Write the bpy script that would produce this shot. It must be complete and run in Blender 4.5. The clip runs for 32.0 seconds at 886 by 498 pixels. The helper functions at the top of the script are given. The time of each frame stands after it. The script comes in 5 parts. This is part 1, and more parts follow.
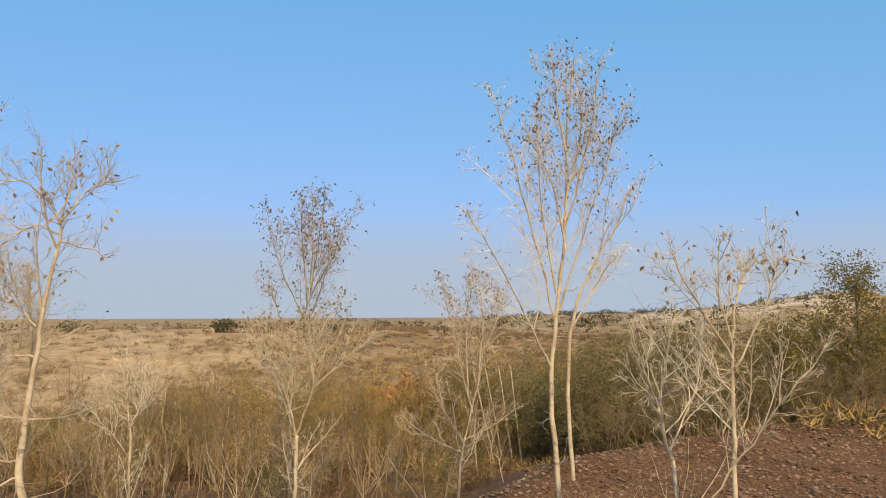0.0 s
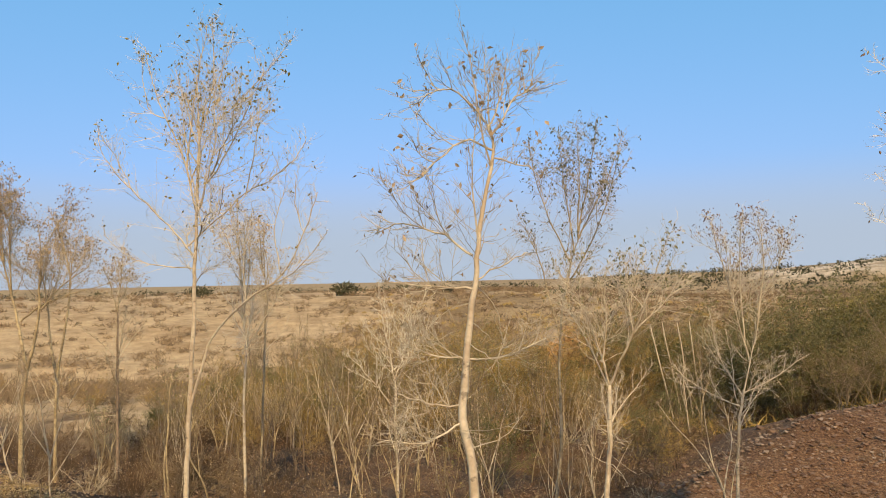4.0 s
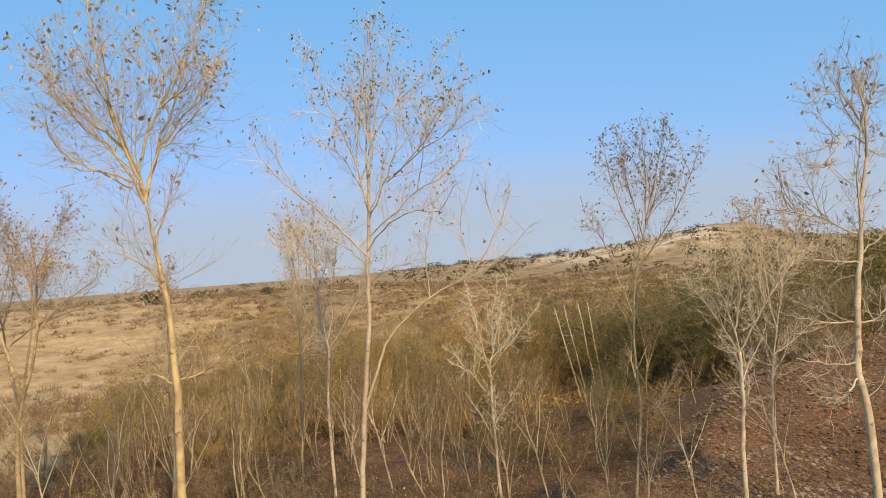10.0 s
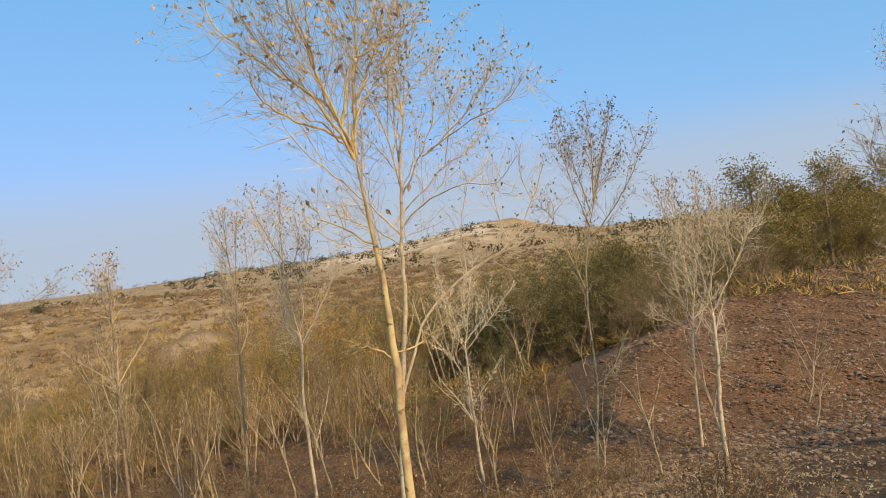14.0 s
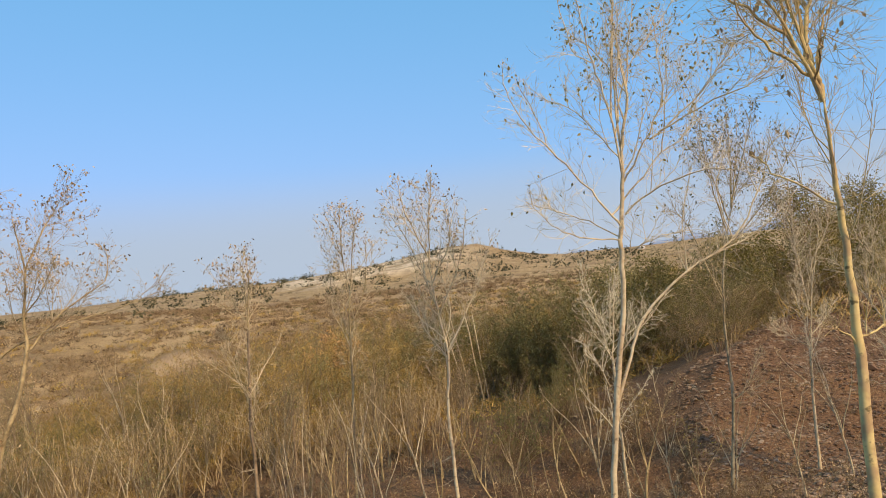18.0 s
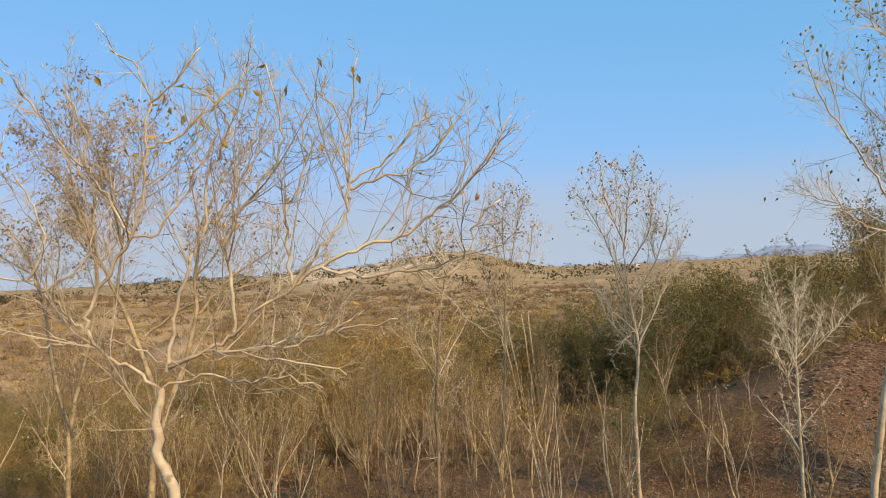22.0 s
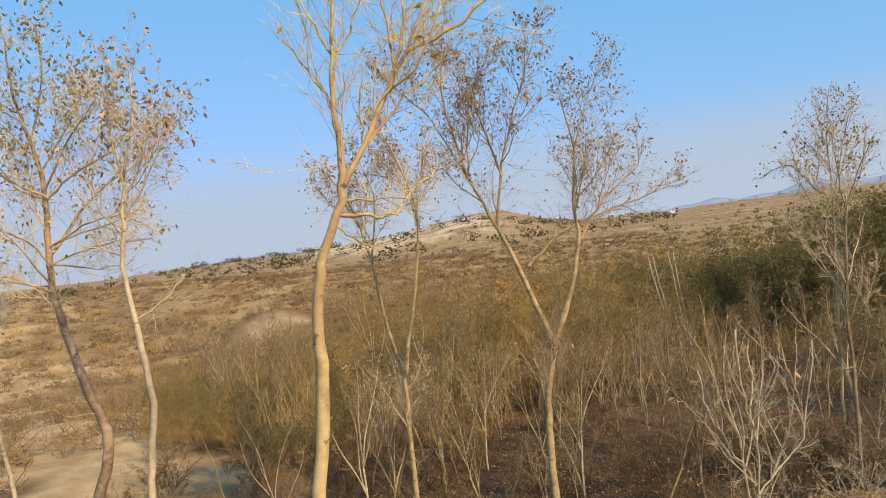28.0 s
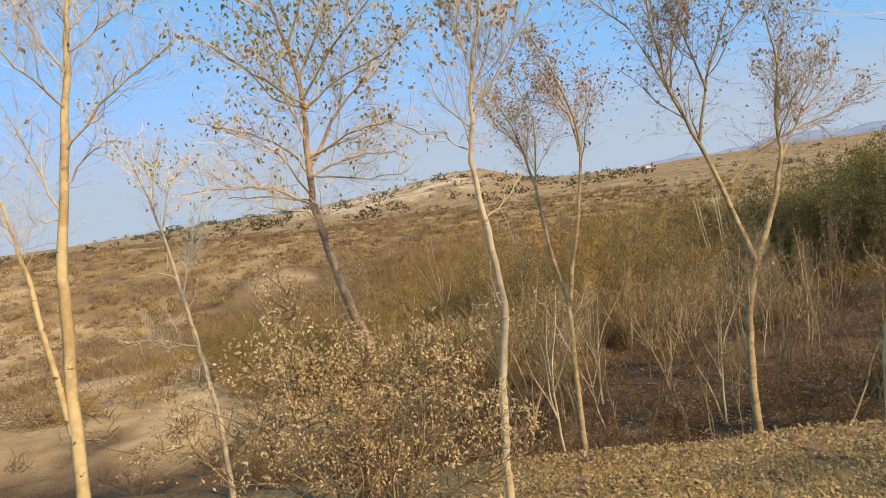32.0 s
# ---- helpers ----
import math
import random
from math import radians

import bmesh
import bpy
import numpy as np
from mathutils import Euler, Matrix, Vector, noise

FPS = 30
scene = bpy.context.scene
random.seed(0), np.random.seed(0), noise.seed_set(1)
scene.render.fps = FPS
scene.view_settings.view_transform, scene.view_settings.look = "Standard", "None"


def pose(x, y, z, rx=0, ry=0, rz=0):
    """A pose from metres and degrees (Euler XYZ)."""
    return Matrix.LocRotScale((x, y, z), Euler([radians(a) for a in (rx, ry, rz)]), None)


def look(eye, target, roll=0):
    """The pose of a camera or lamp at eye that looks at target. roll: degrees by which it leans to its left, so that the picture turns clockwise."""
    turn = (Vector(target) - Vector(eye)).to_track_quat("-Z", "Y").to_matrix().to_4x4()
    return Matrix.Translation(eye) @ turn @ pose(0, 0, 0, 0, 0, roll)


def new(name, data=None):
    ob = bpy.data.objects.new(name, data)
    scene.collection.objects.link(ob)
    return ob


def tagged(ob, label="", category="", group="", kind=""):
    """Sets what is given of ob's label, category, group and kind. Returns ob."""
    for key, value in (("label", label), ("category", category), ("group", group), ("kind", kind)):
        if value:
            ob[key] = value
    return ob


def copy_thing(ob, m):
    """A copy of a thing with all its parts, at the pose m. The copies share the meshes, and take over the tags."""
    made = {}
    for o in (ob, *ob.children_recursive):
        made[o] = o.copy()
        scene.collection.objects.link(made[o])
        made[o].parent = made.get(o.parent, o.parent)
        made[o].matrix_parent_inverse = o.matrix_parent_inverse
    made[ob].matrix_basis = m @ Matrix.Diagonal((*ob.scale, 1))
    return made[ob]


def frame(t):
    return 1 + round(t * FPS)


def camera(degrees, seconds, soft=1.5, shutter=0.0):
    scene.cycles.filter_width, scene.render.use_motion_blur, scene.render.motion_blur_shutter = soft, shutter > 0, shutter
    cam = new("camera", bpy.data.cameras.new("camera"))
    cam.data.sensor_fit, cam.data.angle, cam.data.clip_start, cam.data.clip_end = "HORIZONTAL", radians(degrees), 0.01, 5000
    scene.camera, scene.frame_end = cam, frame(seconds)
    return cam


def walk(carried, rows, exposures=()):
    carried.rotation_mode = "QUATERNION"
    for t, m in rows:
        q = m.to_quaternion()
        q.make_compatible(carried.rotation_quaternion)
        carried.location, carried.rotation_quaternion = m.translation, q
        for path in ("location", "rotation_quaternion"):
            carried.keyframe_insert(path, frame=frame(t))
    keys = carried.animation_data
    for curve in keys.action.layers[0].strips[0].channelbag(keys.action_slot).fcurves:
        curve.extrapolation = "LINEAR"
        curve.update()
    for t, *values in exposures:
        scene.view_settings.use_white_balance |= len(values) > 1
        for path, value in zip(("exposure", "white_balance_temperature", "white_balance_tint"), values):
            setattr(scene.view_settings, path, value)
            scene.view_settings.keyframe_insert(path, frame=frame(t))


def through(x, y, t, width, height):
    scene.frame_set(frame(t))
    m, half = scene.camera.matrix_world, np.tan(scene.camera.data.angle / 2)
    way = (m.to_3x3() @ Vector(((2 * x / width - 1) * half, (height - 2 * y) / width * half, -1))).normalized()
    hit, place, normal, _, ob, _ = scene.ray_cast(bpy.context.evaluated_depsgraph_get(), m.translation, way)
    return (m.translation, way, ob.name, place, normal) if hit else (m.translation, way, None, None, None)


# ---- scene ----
PATH = [
    (0.0, 0.00, 0.00, -0.00, 94.88, 0.23, -0.00),
    (0.5, -0.51, 0.21, -0.05, 94.68, 1.57, 0.04),
    (1.0, -1.04, 0.31, -0.11, 94.40, 1.11, 0.22),
    (1.5, -1.67, 0.36, -0.16, 93.93, 0.65, 1.91),
    (2.0, -2.21, 0.50, -0.20, 93.54, 0.60, 4.14),
    (2.5, -2.76, 0.72, -0.26, 92.18, 0.71, 4.74),
    (3.0, -3.26, 0.97, -0.36, 92.37, 1.56, 4.99),
    (3.5, -3.79, 1.20, -0.38, 92.42, 1.43, 5.22),
    (4.0, -4.36, 1.26, -0.38, 92.26, 1.17, 7.25),
    (4.5, -4.97, 1.27, -0.40, 92.12, 0.17, 10.52),
    (6.5, -7.32, 0.47, -0.10, 92.10, 2.62, 7.87),
    (7.0, -8.00, 0.36, -0.11, 92.54, 4.94, 6.81),
    (7.5, -8.56, 0.40, -0.15, 92.16, 6.08, 3.80),
    (8.0, -9.10, 0.36, -0.09, 91.61, 5.43, -1.44),
    (8.5, -9.82, 0.33, -0.10, 91.86, 6.38, -2.24),
    (9.0, -10.48, 0.34, -0.11, 91.48, 5.61, -5.16),
    (9.5, -11.18, 0.41, -0.14, 91.48, 4.50, -7.17),
    (10.0, -11.89, 0.60, -0.13, 91.32, 4.42, -7.83),
    (10.5, -12.45, 0.82, -0.11, 91.04, 5.01, -11.25),
    (11.0, -13.12, 1.03, -0.13, 90.90, 6.04, -13.10),
    (11.5, -13.76, 1.13, -0.15, 90.74, 6.12, -14.19),
    (12.0, -14.41, 1.29, -0.14, 90.45, 5.79, -15.48),
    (12.5, -15.06, 1.50, -0.16, 90.52, 5.55, -16.18),
    (13.0, -15.58, 1.71, -0.18, 90.20, 5.27, -19.89),
    (13.5, -16.11, 1.89, -0.13, 89.75, 5.82, -22.11),
    (15.5, -17.77, 3.45, -0.28, 91.27, 9.09, -28.88),
    (16.0, -18.25, 3.76, -0.22, 91.65, 6.54, -29.41),
    (16.5, -18.69, 4.22, -0.01, 91.22, 5.53, -27.31),
    (17.0, -19.10, 4.65, -0.04, 90.95, 5.06, -27.27),
    (17.5, -19.52, 5.08, -0.08, 90.99, 5.01, -27.20),
    (18.0, -20.06, 5.53, -0.22, 91.41, 5.93, -26.69),
    (18.5, -20.52, 5.92, -0.22, 91.35, 6.75, -26.62),
    (19.0, -20.95, 6.31, -0.34, 91.39, 5.83, -26.63),
    (19.5, -21.38, 6.68, -0.34, 91.22, 4.56, -29.88),
    (20.0, -21.72, 7.07, -0.33, 91.03, 3.95, -30.65),
    (20.5, -22.05, 7.55, -0.33, 91.22, 3.38, -30.84),
    (21.0, -22.45, 7.88, -0.38, 91.47, 3.48, -30.70),
    (21.5, -22.93, 8.13, -0.38, 91.40, 3.15, -29.27),
    (22.0, -23.42, 8.46, -0.41, 91.75, 2.15, -27.37),
    (22.5, -23.91, 8.80, -0.46, 91.95, 3.15, -27.24),
    (23.0, -24.42, 9.15, -0.52, 91.83, 3.24, -26.59),
    (23.5, -24.90, 9.54, -0.52, 91.65, 4.03, -26.00),
    (24.0, -25.34, 9.94, -0.52, 91.36, 4.87, -26.19),
    (24.5, -25.79, 10.32, -0.62, 91.42, 8.08, -26.06),
    (25.0, -26.34, 10.57, -0.64, 91.53, 7.11, -26.17),
    (25.5, -26.85, 10.91, -0.66, 91.47, 6.47, -25.95),
    (26.0, -27.37, 11.28, -0.68, 91.80, 5.07, -24.64),
    (26.5, -27.84, 11.53, -0.69, 90.77, 4.67, -23.80),
    (28.5, -30.00, 12.51, -0.75, 88.35, 8.20, -27.17),
    (29.0, -30.51, 12.81, -0.73, 87.50, 8.28, -29.83),
    (29.5, -30.97, 13.08, -0.78, 87.53, 7.80, -30.16),
    (30.0, -31.45, 13.38, -0.85, 88.14, 6.91, -30.25),
    (30.5, -31.98, 13.60, -0.86, 88.24, 6.74, -30.27),
    (31.0, -32.46, 13.97, -0.93, 87.80, 7.00, -27.41),
    (31.5, -32.84, 14.18, -0.93, 87.15, 7.79, -27.20),
    (32.0, -33.22, 14.47, -0.95, 86.14, 7.67, -27.29),
]
cam = camera(58.5, 32.0, soft=0.95)
walk(cam, [(r[0], pose(*r[1:])) for r in PATH], [(0.0, -0.13), (2.5, -0.1), (5.0, -0.06), (9.0, -0.06), (20.0, -0.04), (32.0, 0.0)])

# ---- light ----
SUN_AZ, SUN_EL, SKY = 166.0, 37.0, 0.11
world = bpy.data.worlds.new("sky")
scene.world = world
world.use_nodes = True
sky = world.node_tree.nodes.new("ShaderNodeTexSky")
sky.sky_type = "NISHITA"
sky.sun_disc = False
sky.sun_elevation, sky.sun_rotation = radians(SUN_EL), radians(SUN_AZ)
sky.air_density, sky.dust_density, sky.ozone_density = 1.0, 1.6, 2.0
back = world.node_tree.nodes["Background"]
back.inputs["Strength"].default_value = SKY
split, join = world.node_tree.nodes.new("ShaderNodeSeparateColor"), world.node_tree.nodes.new("ShaderNodeCombineColor")
world.node_tree.links.new(sky.outputs["Color"], split.inputs[0])
for n, (gain, bend) in enumerate(((1.31, 0.72), (3.34, 0.3), (4.5, 0.385))):
    # the hazy winter sky: paler towards the horizon, clear blue above
    power, times = world.node_tree.nodes.new("ShaderNodeMath"), world.node_tree.nodes.new("ShaderNodeMath")
    power.operation, times.operation = "POWER", "MULTIPLY"
    power.inputs[1].default_value, times.inputs[1].default_value = bend, gain
    world.node_tree.links.new(split.outputs[n], power.inputs[0])
    world.node_tree.links.new(power.outputs[0], times.inputs[0])
    world.node_tree.links.new(times.outputs[0], join.inputs[n])
world.node_tree.links.new(join.outputs[0], back.inputs["Color"])
sun_way = Vector((math.sin(radians(SUN_AZ)) * math.cos(radians(SUN_EL)), math.cos(radians(SUN_AZ)) * math.cos(radians(SUN_EL)), math.sin(radians(SUN_EL))))
sun = new("sun", bpy.data.lights.new("sun", "SUN"))
sun.data.energy, sun.data.angle, sun.data.color = 4.8, radians(0.6), (1.0, 0.75, 0.455)
sun.matrix_world = look(sun_way * 60, (0, 0, 0))


# ---- materials ----
def material(name, rough=0.85):
    m = bpy.data.materials.new(name)
    m.use_nodes = True
    bsdf = m.node_tree.nodes["Principled BSDF"]
    bsdf.inputs["Roughness"].default_value = rough
    bsdf.inputs["Specular IOR Level"].default_value = 0.25
    return m, m.node_tree.nodes, m.node_tree.links, bsdf


def ramp(nodes, stops):
    r = nodes.new("ShaderNodeValToRGB")
    while len(r.color_ramp.elements) < len(stops):
        r.color_ramp.elements.new(0.5)
    for e, (at, c) in zip(r.color_ramp.elements, stops):
        e.position, e.color = at, (*c, 1)
    return r


def noise_node(nodes, links, scale, detail=4.0, rough=0.55, coords="Object"):
    tc = nodes.new("ShaderNodeTexCoord")
    n = nodes.new("ShaderNodeTexNoise")
    n.inputs["Scale"].default_value, n.inputs["Detail"].default_value, n.inputs["Roughness"].default_value = scale, detail, rough
    links.new(tc.outputs[coords], n.inputs["Vector"])
    return n


def mix(nodes, links, fac, a, b, blend="MIX"):
    m = nodes.new("ShaderNodeMix")
    m.data_type, m.blend_type = "RGBA", blend
    for socket, v in ((m.inputs[0], fac), (m.inputs[6], a), (m.inputs[7], b)):
        if hasattr(v, "is_output"):
            links.new(v, socket)
        else:
            socket.default_value = v if isinstance(v, (int, float)) else (*v, 1)
    return m.outputs[2]


def bump(nodes, links, height, bsdf, strength, distance):
    b = nodes.new("ShaderNodeBump")
    b.inputs["Strength"].default_value, b.inputs["Distance"].default_value = strength, distance
    links.new(height, b.inputs["Height"])
    links.new(b.outputs["Normal"], bsdf.inputs["Normal"])


def bark_material(name, light, dark, knots=0.25, patch=None):
    m, nodes, links, bsdf = material(name, 0.75)
    fine, big = noise_node(nodes, links, 14.0), noise_node(nodes, links, 2.6, 4.0)
    base = ramp(nodes, [(0.32, dark), (0.62, light)])
    links.new(fine.outputs["Fac"], base.inputs["Fac"])
    stain = ramp(nodes, [(0.46, patch or tuple(c * 0.6 for c in dark))  , (0.53, light)])
    links.new(big.outputs["Fac"], stain.inputs["Fac"])
    col = mix(nodes, links, 0.6 if patch else 0.45, base.outputs["Color"], stain.outputs["Color"])
    spots = noise_node(nodes, links, 7.0, 3.0)
    squash = nodes.new("ShaderNodeMapping")
    squash.inputs["Scale"].default_value = (1.0, 1.0, 1.5)
    links.new(spots.inputs["Vector"].links[0].from_socket, squash.inputs["Vector"])
    links.new(squash.outputs["Vector"], spots.inputs["Vector"])
    cut = ramp(nodes, [(0.62, (0, 0, 0)), (0.69, (min(1, knots * 2.2),) * 3)])
    links.new(spots.outputs["Fac"], cut.inputs["Fac"])
    col = mix(nodes, links, cut.outputs["Color"], col, tuple(c * 0.35 for c in dark))
    links.new(col, bsdf.inputs["Base Color"])
    bump(nodes, links, fine.outputs["Fac"], bsdf, 0.5, 0.01)
    return m


def varied_material(name, stops, rough=0.8, through=0.0, scale=0.8):
    """Colour varies from piece to piece and slowly over the place."""
    m, nodes, links, bsdf = material(name, rough)
    geo = nodes.new("ShaderNodeNewGeometry")
    slow = noise_node(nodes, links, scale, 2.0)
    add = nodes.new("ShaderNodeMath")
    add.operation = "MULTIPLY_ADD"
    add.inputs[1].default_value = 0.42
    links.new(geo.outputs["Random Per Island"], add.inputs[0])
    half = nodes.new("ShaderNodeMath")
    half.operation = "MULTIPLY"
    half.inputs[1].default_value = 0.62
    links.new(slow.outputs["Fac"], half.inputs[0])
    links.new(half.outputs[0], add.inputs[2])
    r = ramp(nodes, stops)
    links.new(add.outputs[0], r.inputs["Fac"])
    own, tone = nodes.new("ShaderNodeObjectInfo"), ramp(nodes, [(0.0, (0.72, 0.70, 0.66)), (0.5, (1.0, 0.98, 0.95)), (1.0, (1.22, 1.26, 1.28))])
    links.new(own.outputs["Random"], tone.inputs["Fac"])
    col = mix(nodes, links, 1.0, r.outputs["Color"], tone.outputs["Color"], "MULTIPLY")
    links.new(col, bsdf.inputs["Base Color"])
    if through:
        tr = nodes.new("ShaderNodeBsdfTranslucent")
        links.new(col, tr.inputs["Color"])
        mx = nodes.new("ShaderNodeMixShader")
        mx.inputs[0].default_value = through
        links.new(bsdf.outputs[0], mx.inputs[1])
        links.new(tr.outputs[0], mx.inputs[2])
        links.new(mx.outputs[0], nodes["Material Output"].inputs["Surface"])
    return m


BARK = {
    "cream": bark_material("bark_cream", (0.64, 0.535, 0.335), (0.40, 0.31, 0.18), 0.3, (0.46, 0.35, 0.21)),
    "butter": bark_material("bark_butter", (0.68, 0.54, 0.26), (0.46, 0.34, 0.14), 0.45, (0.40, 0.27, 0.12)),
    "yellow": bark_material("bark_yellow", (0.63, 0.495, 0.21), (0.42, 0.31, 0.13), 0.4, (0.40, 0.26, 0.14)),
    "tan": bark_material("bark_tan", (0.52, 0.40, 0.20), (0.31, 0.23, 0.11)),
    "grey": bark_material("bark_grey", (0.380, 0.323, 0.200), (0.190, 0.152, 0.088)),
    "dun": bark_material("bark_dun", (0.33, 0.24, 0.14), (0.17, 0.12, 0.07), 0.3),
    "brown": bark_material("bark_brown", (0.46, 0.335, 0.20), (0.23, 0.155, 0.09), 0.35),
}
TWIG = {
    "cream": varied_material("twig_cream", [(0.2, (0.46, 0.375, 0.235)), (0.8, (0.74, 0.645, 0.44))]),
    "yellow": varied_material("twig_yellow", [(0.2, (0.42, 0.32, 0.13)), (0.8, (0.68, 0.54, 0.27))]),
    "tan": varied_material("twig_tan", [(0.2, (0.34, 0.25, 0.13)), (0.5, (0.52, 0.41, 0.24)), (0.85, (0.68, 0.57, 0.37))]),
    "dusk": varied_material("twig_dusk", [(0.2, (0.12, 0.088, 0.042)), (0.6, (0.25, 0.188, 0.092)), (0.9, (0.42, 0.33, 0.175))]),
    "grey": varied_material("twig_grey", [(0.2, (0.14, 0.098, 0.05)), (0.6, (0.27, 0.195, 0.10)), (0.9, (0.42, 0.315, 0.175))]),
    "brown": varied_material("twig_brown", [(0.2, (0.08, 0.05, 0.028)), (0.8, (0.21, 0.14, 0.075))]),
}
LEAF = {
    "red_brown": varied_material("leaf_russet", [(0.15, (0.17, 0.105, 0.055)), (0.5, (0.36, 0.22, 0.12)), (0.85, (0.44, 0.34, 0.18))], 0.6, 0.25),
    "brown": varied_material("leaf_brown", [(0.2, (0.13, 0.085, 0.045)), (0.38, (0.30, 0.20, 0.10)), (0.6, (0.50, 0.365, 0.20)), (0.9, (0.64, 0.50, 0.30))], 0.6, 0.25),
    "olive": varied_material("leaf_olive", [(0.15, (0.09, 0.085, 0.033)), (0.5, (0.22, 0.205, 0.08)), (0.85, (0.36, 0.30, 0.13))], 0.6, 0.25),
    "yellow_green": varied_material("leaf_yellow_green", [(0.15, (0.09, 0.085, 0.02)), (0.45, (0.30, 0.245, 0.06)), (0.8, (0.55, 0.42, 0.12))], 0.6, 0.3),
    "yellow": varied_material("leaf_yellow", [(0.15, (0.25, 0.13, 0.04)), (0.5, (0.50, 0.33, 0.06)), (0.85, (0.55, 0.40, 0.14))], 0.6, 0.3),
    "green": varied_material("leaf_green", [(0.15, (0.12, 0.105, 0.026)), (0.5, (0.27, 0.22, 0.055)), (0.85, (0.44, 0.35, 0.10))], 0.6, 0.25),
    "dark": varied_material("leaf_dark", [(0.15, (0.03, 0.03, 0.013)), (0.5, (0.075, 0.07, 0.03)), (0.85, (0.13, 0.115, 0.05))], 0.7, 0.15),
    "dull": varied_material("leaf_dull_green", [(0.15, (0.085, 0.08, 0.028)), (0.5, (0.18, 0.165, 0.058)), (0.85, (0.30, 0.26, 0.10))], 0.7, 0.2),
    "tan": varied_material("leaf_tan", [(0.15, (0.20, 0.13, 0.06)), (0.4, (0.44, 0.31, 0.14)), (0.65, (0.60, 0.455, 0.225)), (0.92, (0.78, 0.66, 0.42))], 0.6, 0.3),
    "orange": varied_material("leaf_orange", [(0.15, (0.25, 0.12, 0.04)), (0.5, (0.48, 0.26, 0.09)), (0.85, (0.58, 0.36, 0.15))], 0.6, 0.25),
}
SCRUB = {
    "ochre": varied_material("scrub_ochre", [(0.15, (0.19, 0.122, 0.03)), (0.5, (0.38, 0.25, 0.066)), (0.9, (0.56, 0.385, 0.115))], 0.85, 0.0, 0.12),
    "brown": varied_material("scrub_brown", [(0.15, (0.07, 0.04, 0.018)), (0.5, (0.145, 0.088, 0.039)), (0.9, (0.26, 0.163, 0.072))], 0.85, 0.0, 0.12),
    "green": varied_material("scrub_green", [(0.15, (0.06, 0.05, 0.016)), (0.5, (0.145, 0.125, 0.04)), (0.9, (0.26, 0.21, 0.07))], 0.85, 0.0, 0.12),
    "olive": varied_material("scrub_olive", [(0.15, (0.08, 0.064, 0.018)), (0.5, (0.195, 0.152, 0.044)), (0.9, (0.33, 0.255, 0.08))], 0.85, 0.0, 0.12),
    "fawn": varied_material("scrub_fawn", [(0.15, (0.125, 0.086, 0.045)), (0.5, (0.235, 0.166, 0.087)), (0.9, (0.375, 0.272, 0.148))], 0.85, 0.0, 0.06),
    "straw": varied_material("dry_grass", [(0.15, (0.234, 0.165, 0.057)), (0.5, (0.360, 0.257, 0.089)), (0.9, (0.486, 0.355, 0.141))], 0.85, 0.0, 0.3),
}
STONE = varied_material("stone", [(0.25, (0.10, 0.056, 0.032)), (0.45, (0.22, 0.135, 0.08)), (0.64, (0.33, 0.225, 0.14)), (0.9, (0.54, 0.43, 0.30))], 0.9, 0.0, 0.5)


